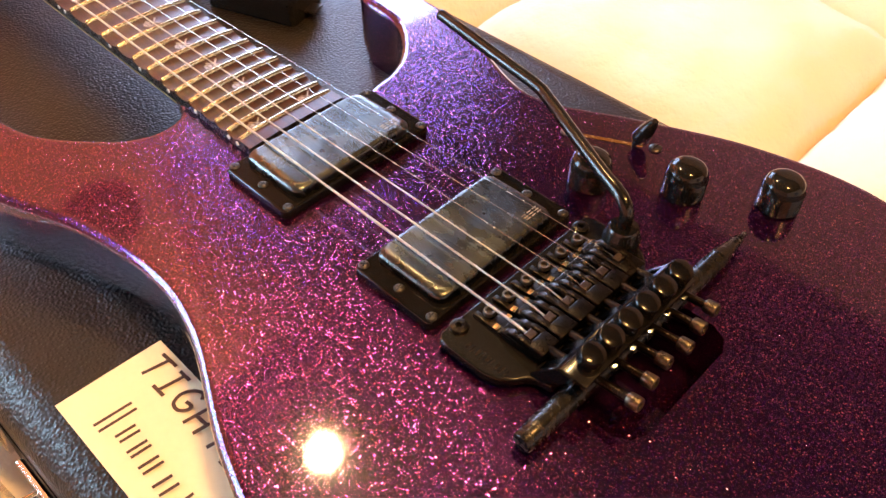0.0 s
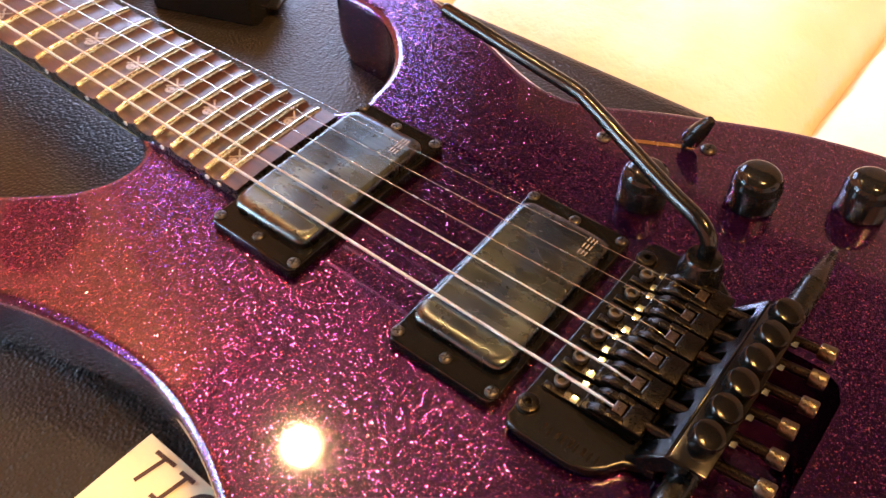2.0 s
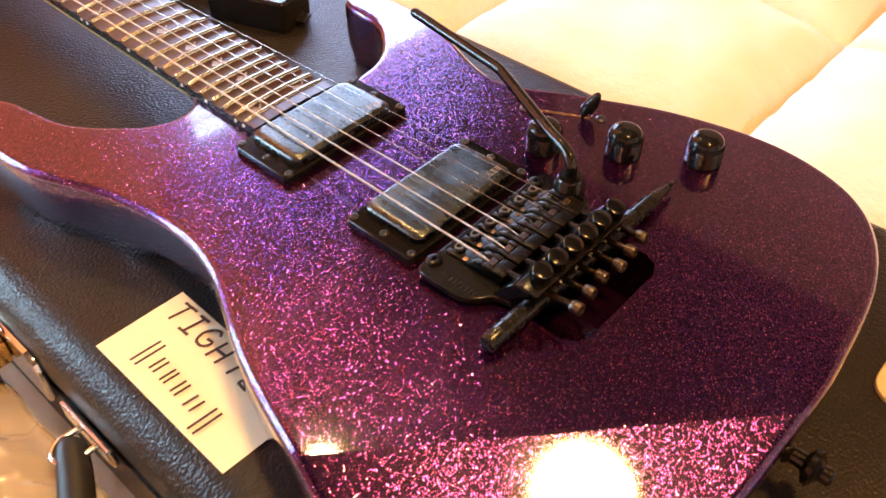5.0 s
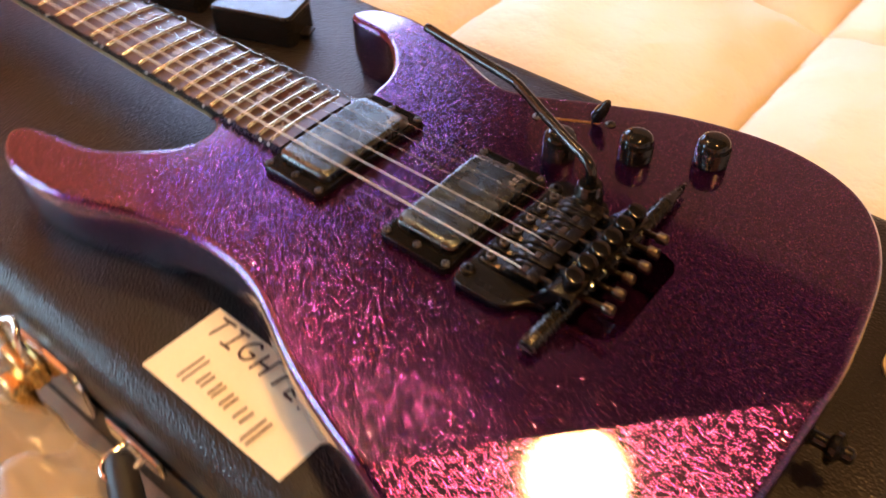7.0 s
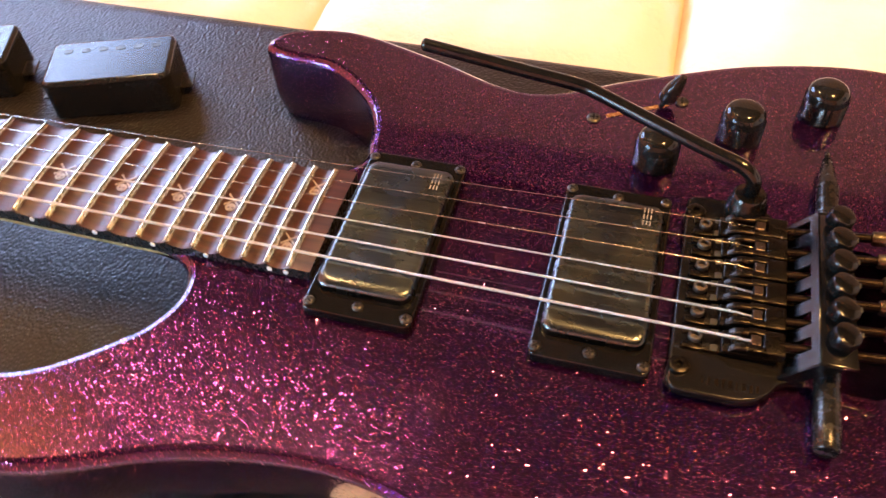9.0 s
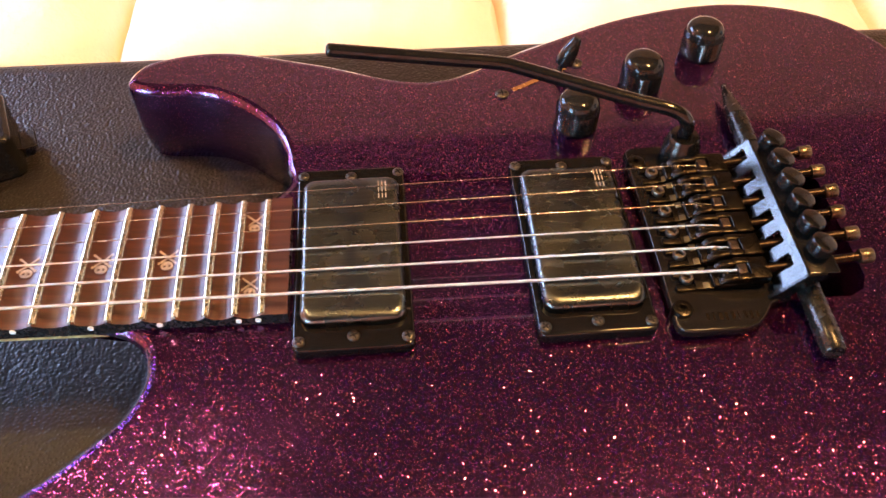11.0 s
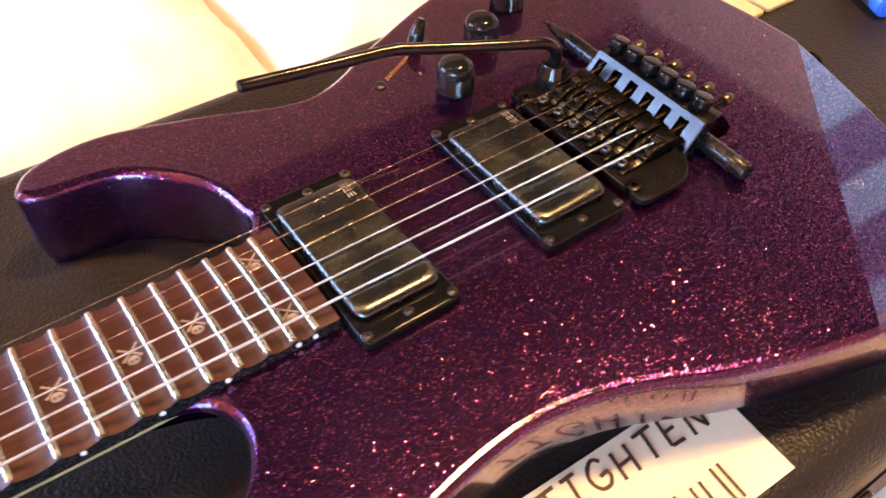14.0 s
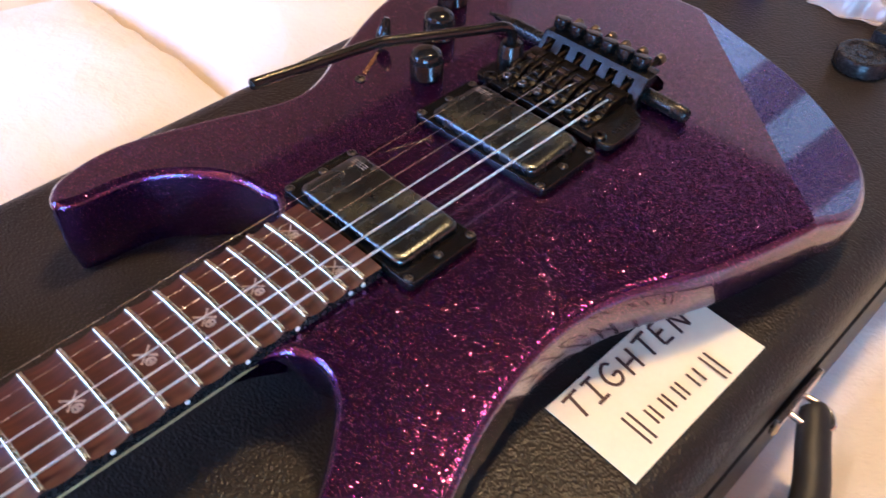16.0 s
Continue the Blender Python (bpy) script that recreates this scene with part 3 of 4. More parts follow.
def latch(x):
    bm = bmesh.new()
    rounded_slab(bm, 0, 0, 0.084, 0.040, 0, 0.003, 0.012, 0.001, 5, 2, pose(x + 0.012, CY0 - 0.001, 0.655, 90, 0, 0))
    plate = part("latch_plate", bm, CHROME, case, "chrome latch plate", smooth=40)
    bm = bmesh.new()
    box(bm, (x - 0.016, CY0 - 0.016, 0.646), (x + 0.016, CY0 - 0.004, 0.664), 0.003)
    part("latch_body", bm, BRASS, plate, "gold-plated latch body", smooth=40)
    bm = bmesh.new()
    box(bm, (x - 0.011, CY0 - 0.026, 0.618), (x + 0.011, CY0 - 0.014, 0.650), 0.003)
    part("latch_lever", bm, BRASS, plate, "gold-plated latch lever", smooth=40)
    bm = bmesh.new()
    pts = spline([(x - 0.012, CY0 - 0.010, 0.660), (x - 0.012, CY0 - 0.010, 0.682), (x, CY0 - 0.004, 0.690), (x + 0.012, CY0 - 0.010, 0.682), (x + 0.012, CY0 - 0.010, 0.660)], 5)
    sweep(bm, pts, 0.002, 8)
    part("latch_bail", bm, CHROME, plate, smooth=50)


latch(-0.225)

# ---- the guitar ----
guitar = thing("electric_guitar", (0.0, 0.0, CASE_TOP), "purple sparkle electric guitar with black hardware lying on its case", "guitar")
OUTLINE = [(-163, 34), (-157, 55), (-166, 80), (-192, 102), (-224, 107), (-233, 115), (-222, 129), (-189, 134), (-145, 122), (-92, 105.5), (-44, 126.5),
           (10, 149), (67, 157), (115, 141), (142, 100), (152, 35), (152.5, -10), (148, -66), (131, -105), (100, -139), (56, -154), (18, -147), (-36, -131), (-86, -109),
           (-125, -103), (-172, -110.5), (-224, -129), (-268, -131), (-297, -117), (-290, -102), (-244, -91), (-214, -68.5), (-205, -56), (-202.5, -46.5), (-204, -37.5), (-209, -31), (-217, -27.2), (-226, -25), (-233, -20)]
edge_line = [Vector((x / 1000, y / 1000, 0)) for x, y in OUTLINE]
smooth_edge = spline(edge_line, 8, True)
joint = spline([edge_line[-1], edge_line[0]], 8)
smooth_edge = smooth_edge[:-8] + joint[:-1]
count = len(smooth_edge)
outward = []
for i, p in enumerate(smooth_edge):
    t = smooth_edge[(i + 1) % count] - smooth_edge[i - 1]
    outward.append(Vector((t.y, -t.x, 0)).normalized())
area = sum(a.x * b.y - b.x * a.y for a, b in zip(smooth_edge, smooth_edge[1:] + smooth_edge[:1]))
if area < 0:
    outward = [-n for n in outward]
CREASE_A, CREASE_B = Vector((0.017, -0.146, 0)), Vector((0.149, 0.000, 0))
across = (CREASE_B - CREASE_A).normalized()
fall = Vector((across.y, -across.x, 0))
SLOPE = math.tan(radians(18))
bm = bmesh.new()
R, LOW = 0.0045, CASE_TOP + 0.0005
levels = [(LOW, 0.026), (LOW + 0.006, 0.016), (LOW + 0.011, 0.007), (LOW + 0.015, 0.002), (LOW + 0.019, 0.0)] + [(FACE - R + R * math.sin(radians(a)), R * (1 - math.cos(radians(a)))) for a in (0, 22, 45, 68, 90)]


def undercut(p, z):
    """The back is carved away round the bass-side cutaway."""
    d = math.hypot(p.x + 0.232, p.y + 0.058)
    return 0.014 * max(0.0, 1 - d / 0.080) ** 0.7 * max(0.0, 1 - (z - LOW) / 0.036) ** 0.8


def heel(p, z):
    """Under the neck only a thin lip of the top is left; the heel below is cut back."""
    k = min(1.0, max(0.0, (-0.205 - p.x) / 0.014)) if -0.036 < p.y < 0.0 else 0.0
    return Vector((0.030, 0.020, 0)) * k * max(0.0, 1 - (z - LOW) / 0.0415)


def slim(p):
    """The horns are narrow, so their lower edge is rounded less."""
    return 0.12 + 0.88 * min(1.0, max(0.0, (p.x + 0.17) / 0.07))


rings = [[bm.verts.new(p - n * (inset * (slim(p) if z < FACE - 0.01 else 1.0) + undercut(p, z)) + heel(p, z) + Vector((0, 0, z))) for p, n in zip(smooth_edge, outward)] for z, inset in levels]
for a, b in zip(rings, rings[1:]):
    for i in range(count):
        bm.faces.new((a[i], a[(i + 1) % count], b[(i + 1) % count], b[i]))
hole = [bm.verts.new((x, y, FACE)) for x, y in ((0.020, -0.032), (0.057, -0.032), (0.063, -0.029), (0.066, -0.023), (0.066, 0.027), (0.063, 0.033), (0.057, 0.036), (0.020, 0.036))]
hole_edges = [bm.edges.new((hole[i], hole[(i + 1) % 8])) for i in range(8)]
top_edges = [bm.edges.get((rings[-1][i], rings[-1][(i + 1) % count])) for i in range(count)]
bmesh.ops.triangle_fill(bm, use_beauty=True, use_dissolve=False, edges=top_edges + hole_edges)
bmesh.ops.bisect_plane(bm, geom=bm.verts[:] + bm.edges[:] + bm.faces[:], plane_co=CREASE_A, plane_no=fall)
for v in bm.verts:
    d = (Vector((v.co.x, v.co.y, 0)) - CREASE_A).dot(fall)
    if d > 0 and v.co.z > LOW + 0.024:
        v.co.z -= d * SLOPE
shell = part("body", bm, SPARKLE, guitar, "purple metal-flake body with a sanded forearm bevel", smooth=35)
for p in shell.data.polygons:
    p.use_smooth = abs(p.normal.z) < 0.93  # the planed top and bevel stay flat
bm = bmesh.new()
tray = [[bm.verts.new((x, y, z)) for x, y in ((0.018, -0.0335), (0.068, -0.0335), (0.068, 0.0375), (0.018, 0.0375))] for z in (FACE - 0.034, FACE - 0.0006)]
bm.faces.new(tray[0])
for i in range(4):
    bm.faces.new((tray[0][i], tray[0][(i + 1) % 4], tray[1][(i + 1) % 4], tray[1][i]))
made = bmesh.ops.extrude_face_region(bm, geom=bm.faces[:])["geom"]
for v in made:
    if isinstance(v, bmesh.types.BMVert):
        v.co += Vector((0, 0, -0.0015)) if v.co.z < FACE - 0.02 else Vector(((v.co.x - 0.043) * 0.04, (v.co.y - 0.002) * 0.04, 0))
part("tremolo_cavity", bm, SPARKLE, guitar, "purple lacquered tremolo cavity")

# neck and scalloped fingerboard
SCALE = 0.6477
NUT = -SCALE
BOARD_END = -0.1525


def half_width(x):
    return 0.0215 + (0.0283 - 0.0215) * (x - NUT) / 0.485


def fret_x(n):
    return -SCALE * 2 ** (-n / 12)


def board_z(y):
    return 0.7566 - y * y / 0.75


stops = [fret_x(n) for n in range(25)] + [BOARD_END]
xs = []
for a, b in zip(stops, stops[1:]):
    last = b == BOARD_END
    for i in range(8):
        t = i / 8
        xs.append((a + (b - a) * t, 0.0 if last else -0.0019 * math.sin(math.pi * t) ** 0.8))
xs.append((BOARD_END, 0.0))
bm = bmesh.new()
cols = []
for x, dip in xs:
    h = half_width(x)
    ring = [bm.verts.new((x, y, board_z(y) + dip)) for y in (h * k / 4 for k in range(-4, 5))]
    cols.append(ring + [bm.verts.new((x, h, 0.7484)), bm.verts.new((x, -h, 0.7484))])
for a, b in zip(cols, cols[1:]):
    for j in range(11):
        f = bm.faces.new((a[j], b[j], b[(j + 1) % 11], a[(j + 1) % 11]))
        f.material_index = 0 if j < 8 else 1
bm.faces.new(cols[0])
bm.faces.new(cols[-1][::-1]).material_index = 1
board = part("fingerboard", bm, [ROSEWOOD, BLACK_PLASTIC], guitar, "scalloped rosewood fingerboard with black edges", smooth=40)
FRET_PROFILE = ((-0.00145, -0.0004), (-0.00136, 0.00025), (-0.00095, 0.00080), (-0.00034, 0.00112), (0.00034, 0.00112), (0.00095, 0.00080), (0.00136, 0.00025), (0.00145, -0.0004))
for n in range(1, 25):
    x, h = fret_x(n), half_width(fret_x(n)) - 0.0006
    bm = bmesh.new()
    rows = []
    for k in range(9):
        y = h * (k / 4 - 1)
        z = board_z(y) - (0.0004 if k in (0, 8) else 0)
        rows.append([bm.verts.new((x + dx, y, z + dz)) for dx, dz in FRET_PROFILE])
    for a, b in zip(rows, rows[1:]):
        for j in range(8):
            bm.faces.new((a[j], a[(j + 1) % 8], b[(j + 1) % 8], b[j]))
    bm.faces.new(rows[0][::-1])
    bm.faces.new(rows[-1])
    part("fret", bm, FRET_STEEL, board, smooth=50)


def emblem(x, y, s):
    """A small inlay: a round head with two eye holes over crossed bars."""
    bm = bmesh.new()
    dip = 0.0019
    for x0, y0, x1, y1 in ((-1.15, -0.30, 1.15, 1.75), (1.15, -0.30, -1.15, 1.75)):
        z = board_z(y + s * (y0 + y1) / 2) - dip * 0.85
        ribbon(bm, [(x + s * x0, y + s * y0), (x + s * x1, y + s * y1)], s * 0.27, z + 0.0001 * x0, 0.0004)
        for ex, ey in ((x0, y0), (x1, y1)):
            lathe(bm, [(s * 0.22, 0), (s * 0.22, 0.0004)], pose(x + s * ex, y + s * ey, z), 8)
    ring = []
    for i in range(20):
        a = 2 * math.pi * i / 20
        ring.append((0.85 * math.cos(a), -0.75 + (0.80 if math.sin(a) > 0 else 0.62) * math.sin(a)))
    z = board_z(y) - dip * 0.85 + 0.0003
    vs = [bm.verts.new((x + s * a, y + s * b, z)) for a, b in ring]
    eyes = []
    for cx in (-0.33, 0.33):
        eye = [bm.verts.new((x + s * (cx + 0.2 * math.cos(k)), y + s * (-0.72 + 0.24 * math.sin(k)), z)) for k in (0, 1.05, 2.1, 3.14, 4.2, 5.25)]
        eyes += [bm.edges.new((eye[i], eye[(i + 1) % 6])) for i in range(6)]
    edges = [bm.edges.new((vs[i], vs[(i + 1) % 20])) for i in range(20)] + eyes
    top = bmesh.ops.triangle_fill(bm, use_beauty=True, edges=edges)["geom"]
    made = bmesh.ops.extrude_face_region(bm, geom=[f for f in top if isinstance(f, bmesh.types.BMFace)])["geom"]
    for v in made:
        if isinstance(v, bmesh.types.BMVert):
            v.co.z -= 0.0006
    part("inlay", bm, PEARL, board, "pale pearl skull-shaped inlay")


for n in (3, 5, 7, 9, 15, 17, 19, 21):
    emblem((fret_x(n) + fret_x(n - 1)) / 2, -0.001, 0.0028)
for n in (12, 24):
    for y in (-0.0155, 0.0155):
        emblem((fret_x(n) + fret_x(n - 1)) / 2, y, 0.0026)
for n in (3, 5, 7, 9, 12, 15, 17, 19, 21, 24):
    for dx in ((-0.0035, 0.0035) if n in (12, 24) else (0.0,)):
        x = (fret_x(n) + fret_x(n - 1)) / 2 + dx
        bm = bmesh.new()
        lathe(bm, [(0.0011, 0), (0.0011, 0.0004)], pose(x, -half_width(x), 0.7526, 90), 10)
        part("side_dot", bm, WHITE_DOT, board)
bm = bmesh.new()
rows = []
for i in range(30):
    x = NUT - 0.01 + (-0.1540 - NUT + 0.01) * i / 29
    h = half_width(x) - 0.0014
    depth = 0.017 + 0.003 * i / 29
    if x > -0.20:
        depth = 0.004
    rows.append([bm.verts.new((x, h * math.copysign(abs(math.cos(a)) ** 1.3, math.cos(a)), 0.7482 - depth * math.sin(a))) for a in (math.pi * k / 12 for k in range(13))])
for a, b in zip(rows, rows[1:]):
    for j in range(12):
        bm.faces.new((a[j], a[j + 1], b[j + 1], b[j]))
    bm.faces.new((a[12], a[0], b[0], b[12]))
bm.faces.new(rows[0]), bm.faces.new(rows[-1][::-1])
part("neck", bm, MAPLE, guitar, "pale maple neck", smooth=50)
bm = bmesh.new()
box(bm, (NUT - 0.010, -0.0215, 0.7503), (NUT, 0.0215, 0.7590), 0.001)
part("nut", bm, BLACK_METAL, guitar)
bm = bmesh.new()
vs = [bm.verts.new((x, y, z)) for z in (0.732, 0.746) for x, y in ((NUT - 0.010, -0.022), (NUT - 0.010, 0.022), (NUT - 0.045, 0.036), (NUT - 0.17, 0.030), (NUT - 0.19, 0.010), (NUT - 0.05, -0.040))]
bm.faces.new(vs[:6][::-1]), bm.faces.new(vs[6:])
for i in range(6):
    bm.faces.new((vs[i], vs[(i + 1) % 6], vs[6 + (i + 1) % 6], vs[6 + i]))
part("headstock", bm, BLACK_GLOSS, guitar)


# pickups
def cross_screw(parent, x, y, z, r=0.0023):
    bm = bmesh.new()
    lathe(bm, [(r, -0.0005), (r, 0.0003), (r * 0.86, 0.0007), (r * 0.5, 0.0009)], pose(x, y, z), 14)
    turn = (x * 7919 + y * 6101) % 1 * 1.5
    first = len(bm.faces)
    for a in (turn, turn + math.pi / 2):
        c, s = math.cos(a) * r * 0.66, math.sin(a) * r * 0.66
        ribbon(bm, [(x - c, y - s), (x + c, y + s)], r * 0.26, z + 0.00075 + 0.00004 * (a > turn), 0.00018)
    bm.faces.ensure_lookup_table()
    for f in bm.faces[first:]:
        f.material_index = 1
    return part("screw", bm, [SCREW, BLACK_PLASTIC], parent, smooth=40)


def pressed_cover(bm, cx, cy, lx, ly, z0, z1, radius):
    """A pressed lid with round corners: its long sides turn down sharply, its short ends roll off."""
    loop = []
    for sx, sy, a0 in ((1, 1, 0), (-1, 1, 90), (-1, -1, 180), (1, -1, 270)):
        for i in range(7):
            a = radians(a0 + 15 * i)
            loop.append((sx * (lx / 2 - radius) + radius * math.cos(a), sy * (ly / 2 - radius) + radius * math.sin(a)))
    rings = [[bm.verts.new((cx + x, cy + y, z0)) for x, y in loop]]
    for i in range(11):
        a = radians(9 * i)
        fx, fy = 1 - 0.0026 * (1 - math.cos(a)) * 2 / lx, 1 - 0.0046 * (1 - math.cos(a)) * 2 / ly
        rings.append([bm.verts.new((cx + x * fx, cy + y * fy, z1 - 0.0026 * (1 - math.sin(a)))) for x, y in loop])
    for a, b in zip(rings, rings[1:]):
        for i in range(len(a)):
            bm.faces.new((a[i], a[(i + 1) % len(a)], b[(i + 1) % len(a)], b[i]))
    bm.faces.new(rings[0][::-1]), bm.faces.new(rings[-1])


def pickup(cx):
    bm = bmesh.new()
    rounded_slab(bm, cx, 0, 0.0435, 0.0885, FACE + 0.0002, FACE + 0.0046, 0.003, 0.0010, 4, 3)
    ring = part("pickup_ring", bm, RING_PLASTIC, guitar, "black plastic pickup ring", smooth=40)
    for sy in (-1, 1):
        for dx, y in ((-0.0193, 0.0405), (0.0193, 0.0405), (0.0, 0.0392)):
            cross_screw(ring, cx + dx, sy * y, FACE + 0.0046)
    bm = bmesh.new()
    pressed_cover(bm, cx, 0, 0.0380, 0.0700, FACE + 0.0036, FACE + 0.0096, 0.0048)
    cover = part("pickup_cover", bm, COVER, guitar, "worn satin black pickup cover", smooth=40)
    bm = bmesh.new()
    z = FACE + 0.00962
    for y in (0.0300, 0.0266, 0.0232):
        for dx in (-0.0014, 0.0, 0.0014):
            box(bm, (cx + 0.0125 + dx - 0.00022, y - 0.0012, z), (cx + 0.0125 + dx + 0.00022, y + 0.0012, z + 0.0001))
    part("print", bm, LOGO, cover, "small faded silver print bars")


pickup(-0.129)
pickup(-0.0415)

# bridge
PLATE = [(-0.0140, -0.0440), (-0.0118, -0.0466), (-0.0080, -0.0472), (0.0100, -0.0470), (0.0158, -0.0452), (0.0200, -0.0415), (0.0228, -0.0372), (0.0268, -0.0350), (0.0316, -0.0343), (0.0318, -0.0320)]
PLATE = PLATE + [(x, -y) for x, y in PLATE[::-1]]


def outline_slab(bm, points, z0, z1, edge):
    """A slab with the given outline and a rounded top edge."""
    n = len(points)
    ring_at = []
    for k in range(n):
        t = Vector(points[(k + 1) % n]) - Vector(points[k - 1])
        ring_at.append((Vector(points[k]), Vector((t.y, -t.x)).normalized()))
    rings = []
    for z, inset in [(z0, 0.0)] + [(z1 - edge + edge * math.sin(radians(a)), edge * (1 - math.cos(radians(a)))) for a in (0, 30, 60, 90)]:
        rings.append([bm.verts.new((*(p - n2 * inset), z)) for p, n2 in ring_at])
    for lower, upper in zip(rings, rings[1:]):
        for k in range(n):
            bm.faces.new((lower[k], lower[(k + 1) % n], upper[(k + 1) % n], upper[k]))
    bm.faces.new(rings[0][::-1]), bm.faces.new(rings[-1])


def glint_pad(bm, cx, cy, z, lx, ly, lean_x, lean_y, slot):
    """A small added bright ledge, slightly domed, leaned to mirror a lamp at the camera."""
    grid = []
    for i in range(5):
        row = []
        for j in range(5):
            u, v = i / 2 - 1, j / 2 - 1
            h = lean_x * u * lx / 2 + lean_y * v * ly / 2 - 0.012 * (u * u * lx + v * v * ly)
            row.append(bm.verts.new((cx + u * lx / 2, cy + v * ly / 2, z + h)))
        grid.append(row)
    for i in range(4):
        for j in range(4):
            bm.faces.new((grid[i][j], grid[i + 1][j], grid[i + 1][j + 1], grid[i][j + 1])).material_index = slot
    rim = [grid[i][0] for i in range(5)] + [grid[4][j] for j in range(1, 5)] + [grid[i][4] for i in (3, 2, 1, 0)] + [grid[0][j] for j in (3, 2, 1)]
    foot = [bm.verts.new((v.co.x, v.co.y, z - 0.0010)) for v in rim]
    for k in range(16):
        bm.faces.new((rim[k], foot[k], foot[(k + 1) % 16], rim[(k + 1) % 16]))


bm = bmesh.new()
outline_slab(bm, PLATE, FACE + 0.0022, FACE + 0.0056, 0.0009)
bridge = part("bridge_plate", bm, PLATE_BLACK, guitar, "black locking tremolo base plate", smooth=40)
for y in (-0.0375, 0.0375):
    bm = bmesh.new()
    lathe(bm, [(0.0038, 0.0), (0.0038, 0.0062), (0.0035, 0.0069), (0.0024, 0.0073), (0.0013, 0.0072), (0.0011, 0.0055)], pose(-0.0105, y, FACE), 18)
    part("pivot_stud", bm, SADDLE, bridge, smooth=40)
bm = bmesh.new()
for k in range(9):
    w = (0.0010, 0.0006, 0.0012, 0.0009, 0.0012, 0.0005, 0.0011, 0.0009, 0.0007)[k]
    box(bm, (-0.0025 + 0.0023 * k, -0.0425 - 0.0004 * (k % 2), FACE + 0.0056), (-0.0025 + 0.0023 * k + w, -0.0395, FACE + 0.00565))
part("engraving", bm, BOLT_SHAFT, bridge, "worn engraved marks")
STRING_Y = [0.0293 - 0.0109 * k for k in range(6)]
LIFT = (0.0, 0.0008, 0.0013, 0.0013, 0.0008, 0.0)
for k, y in enumerate(STRING_Y):
    z = FACE + 0.0056 + LIFT[k] * 0.5
    back = (0.0, 0.0015, 0.003, 0.001, 0.0025, 0.004)[k]
    bm = bmesh.new()
    # slotted foot, stepped up towards the string
    for y0, y1 in ((-0.0046, -0.0018), (0.0018, 0.0046)):
        box(bm, (-0.0105, y + y0, z), (-0.0030, y + y1, z + 0.0013), 0.0003)
    box(bm, (-0.0034, y - 0.0047, z), (0.0215, y + 0.0047, z + 0.0017), 0.0004)
    box(bm, (-0.0012 + back, y - 0.0047, z + 0.0012), (0.0215, y + 0.0047, z + 0.0032), 0.0006, 3)
    # two ears either side of the string's crown
    for y0, y1 in ((-0.0049, -0.0018), (0.0018, 0.0049)):
        made = box(bm, (0.0008 + back, y + y0, z + 0.0028), (0.0126, y + y1, z + 0.0066), 0.0011, 4)
        for v in made:
            if v.co.x < 0.005 + back and v.co.z > z + 0.0048:
                v.co.x += 0.0040 * (v.co.z - z - 0.0048) / 0.0018
    crown = along((0.0040 + back, y - 0.0021, z + 0.0038), (0.0040 + back, y + 1, z + 0.0038))
    lathe(bm, [(0.0011, 0.0), (0.0017, 0.0005), (0.0020, 0.0012), (0.0021, 0.0021), (0.0020, 0.0030), (0.0017, 0.0037), (0.0011, 0.0042)], crown, 16)
    # frame round the clamp block and the block behind it
    for y0, y1 in ((-0.0050, -0.0026), (0.0026, 0.0050)):
        box(bm, (0.0112, y + y0, z + 0.0028), (0.0175, y + y1, z + 0.0070), 0.0004)
    box(bm, (0.0162, y - 0.0050, z + 0.0028), (0.0236, y + 0.0050, z + 0.0070), 0.0006, 3)
    # bright pads added for lamp glints, their lean fitted to the camera's view
    for dy in (-0.0033, 0.0033):
        glint_pad(bm, -0.0016 + back * 0.5, y + dy, z + 0.0021, 0.0024, 0.0024, 0.14, 0.19, 1)
    saddle = part("saddle", bm, [SADDLE, GLINT_STEEL], bridge, "dark bronzed steel string saddle", smooth=35)
    bm = bmesh.new()
    box(bm, (0.0120, y - 0.0022, z + 0.0034), (0.0156, y + 0.0022, z + 0.0068), 0.0004)
    part("clamp_block", bm, CLAMP, bridge, "brown steel string clamp block")
    bm = bmesh.new()
    lathe(bm, [(0.0023, 0.0), (0.0025, 0.0003), (0.0025, 0.0017), (0.0022, 0.0022), (0.0015, 0.0022), (0.0013, 0.0019), (0.0013, 0.0004)], pose(-0.0062, y, z + 0.0013), 18)
    part("intonation_screw", bm, SOCKET, bridge, "small hex-socket screw", smooth=40)
    a, b = Vector((0.0222, y, FACE + 0.0110)), Vector((0.0530 + back * 0.9, y, FACE + 0.0150))
    bm = bmesh.new()
    rod(bm, a, b, 0.0017, 12)
    for f in bm.faces:
        f.material_index = 1
    n = (b - a).normalized()
    lathe(bm, [(0.0026, 0), (0.0028, 0.0005), (0.0028, 0.0045), (0.0024, 0.0050), (0.0014, 0.0050), (0.0012, 0.0035)], along(b, b + n), 14)
    part("lock_screw", bm, [BRONZE_BOLT, BOLT_SHAFT], bridge, "bronzed string lock screw", smooth=40)
    # smooth domed thumbscrew
    bm = bmesh.new()
    lathe(bm, [(0.0020, -0.0020), (0.0020, 0.0004), (0.0044, 0.0006), (0.0048, 0.0011), (0.0049, 0.0018), (0.0049, 0.0048), (0.0048, 0.0055), (0.0045, 0.0060), (0.0038, 0.0063), (0.0022, 0.0065), (0.0008, 0.00655)],
          pose(0.0388, y, FACE + 0.0195, 0, 14, 0), 28)
    part("fine_tuner", bm, TUNER_BLACK, bridge, "black fine-tuner thumbscrew", smooth=35)
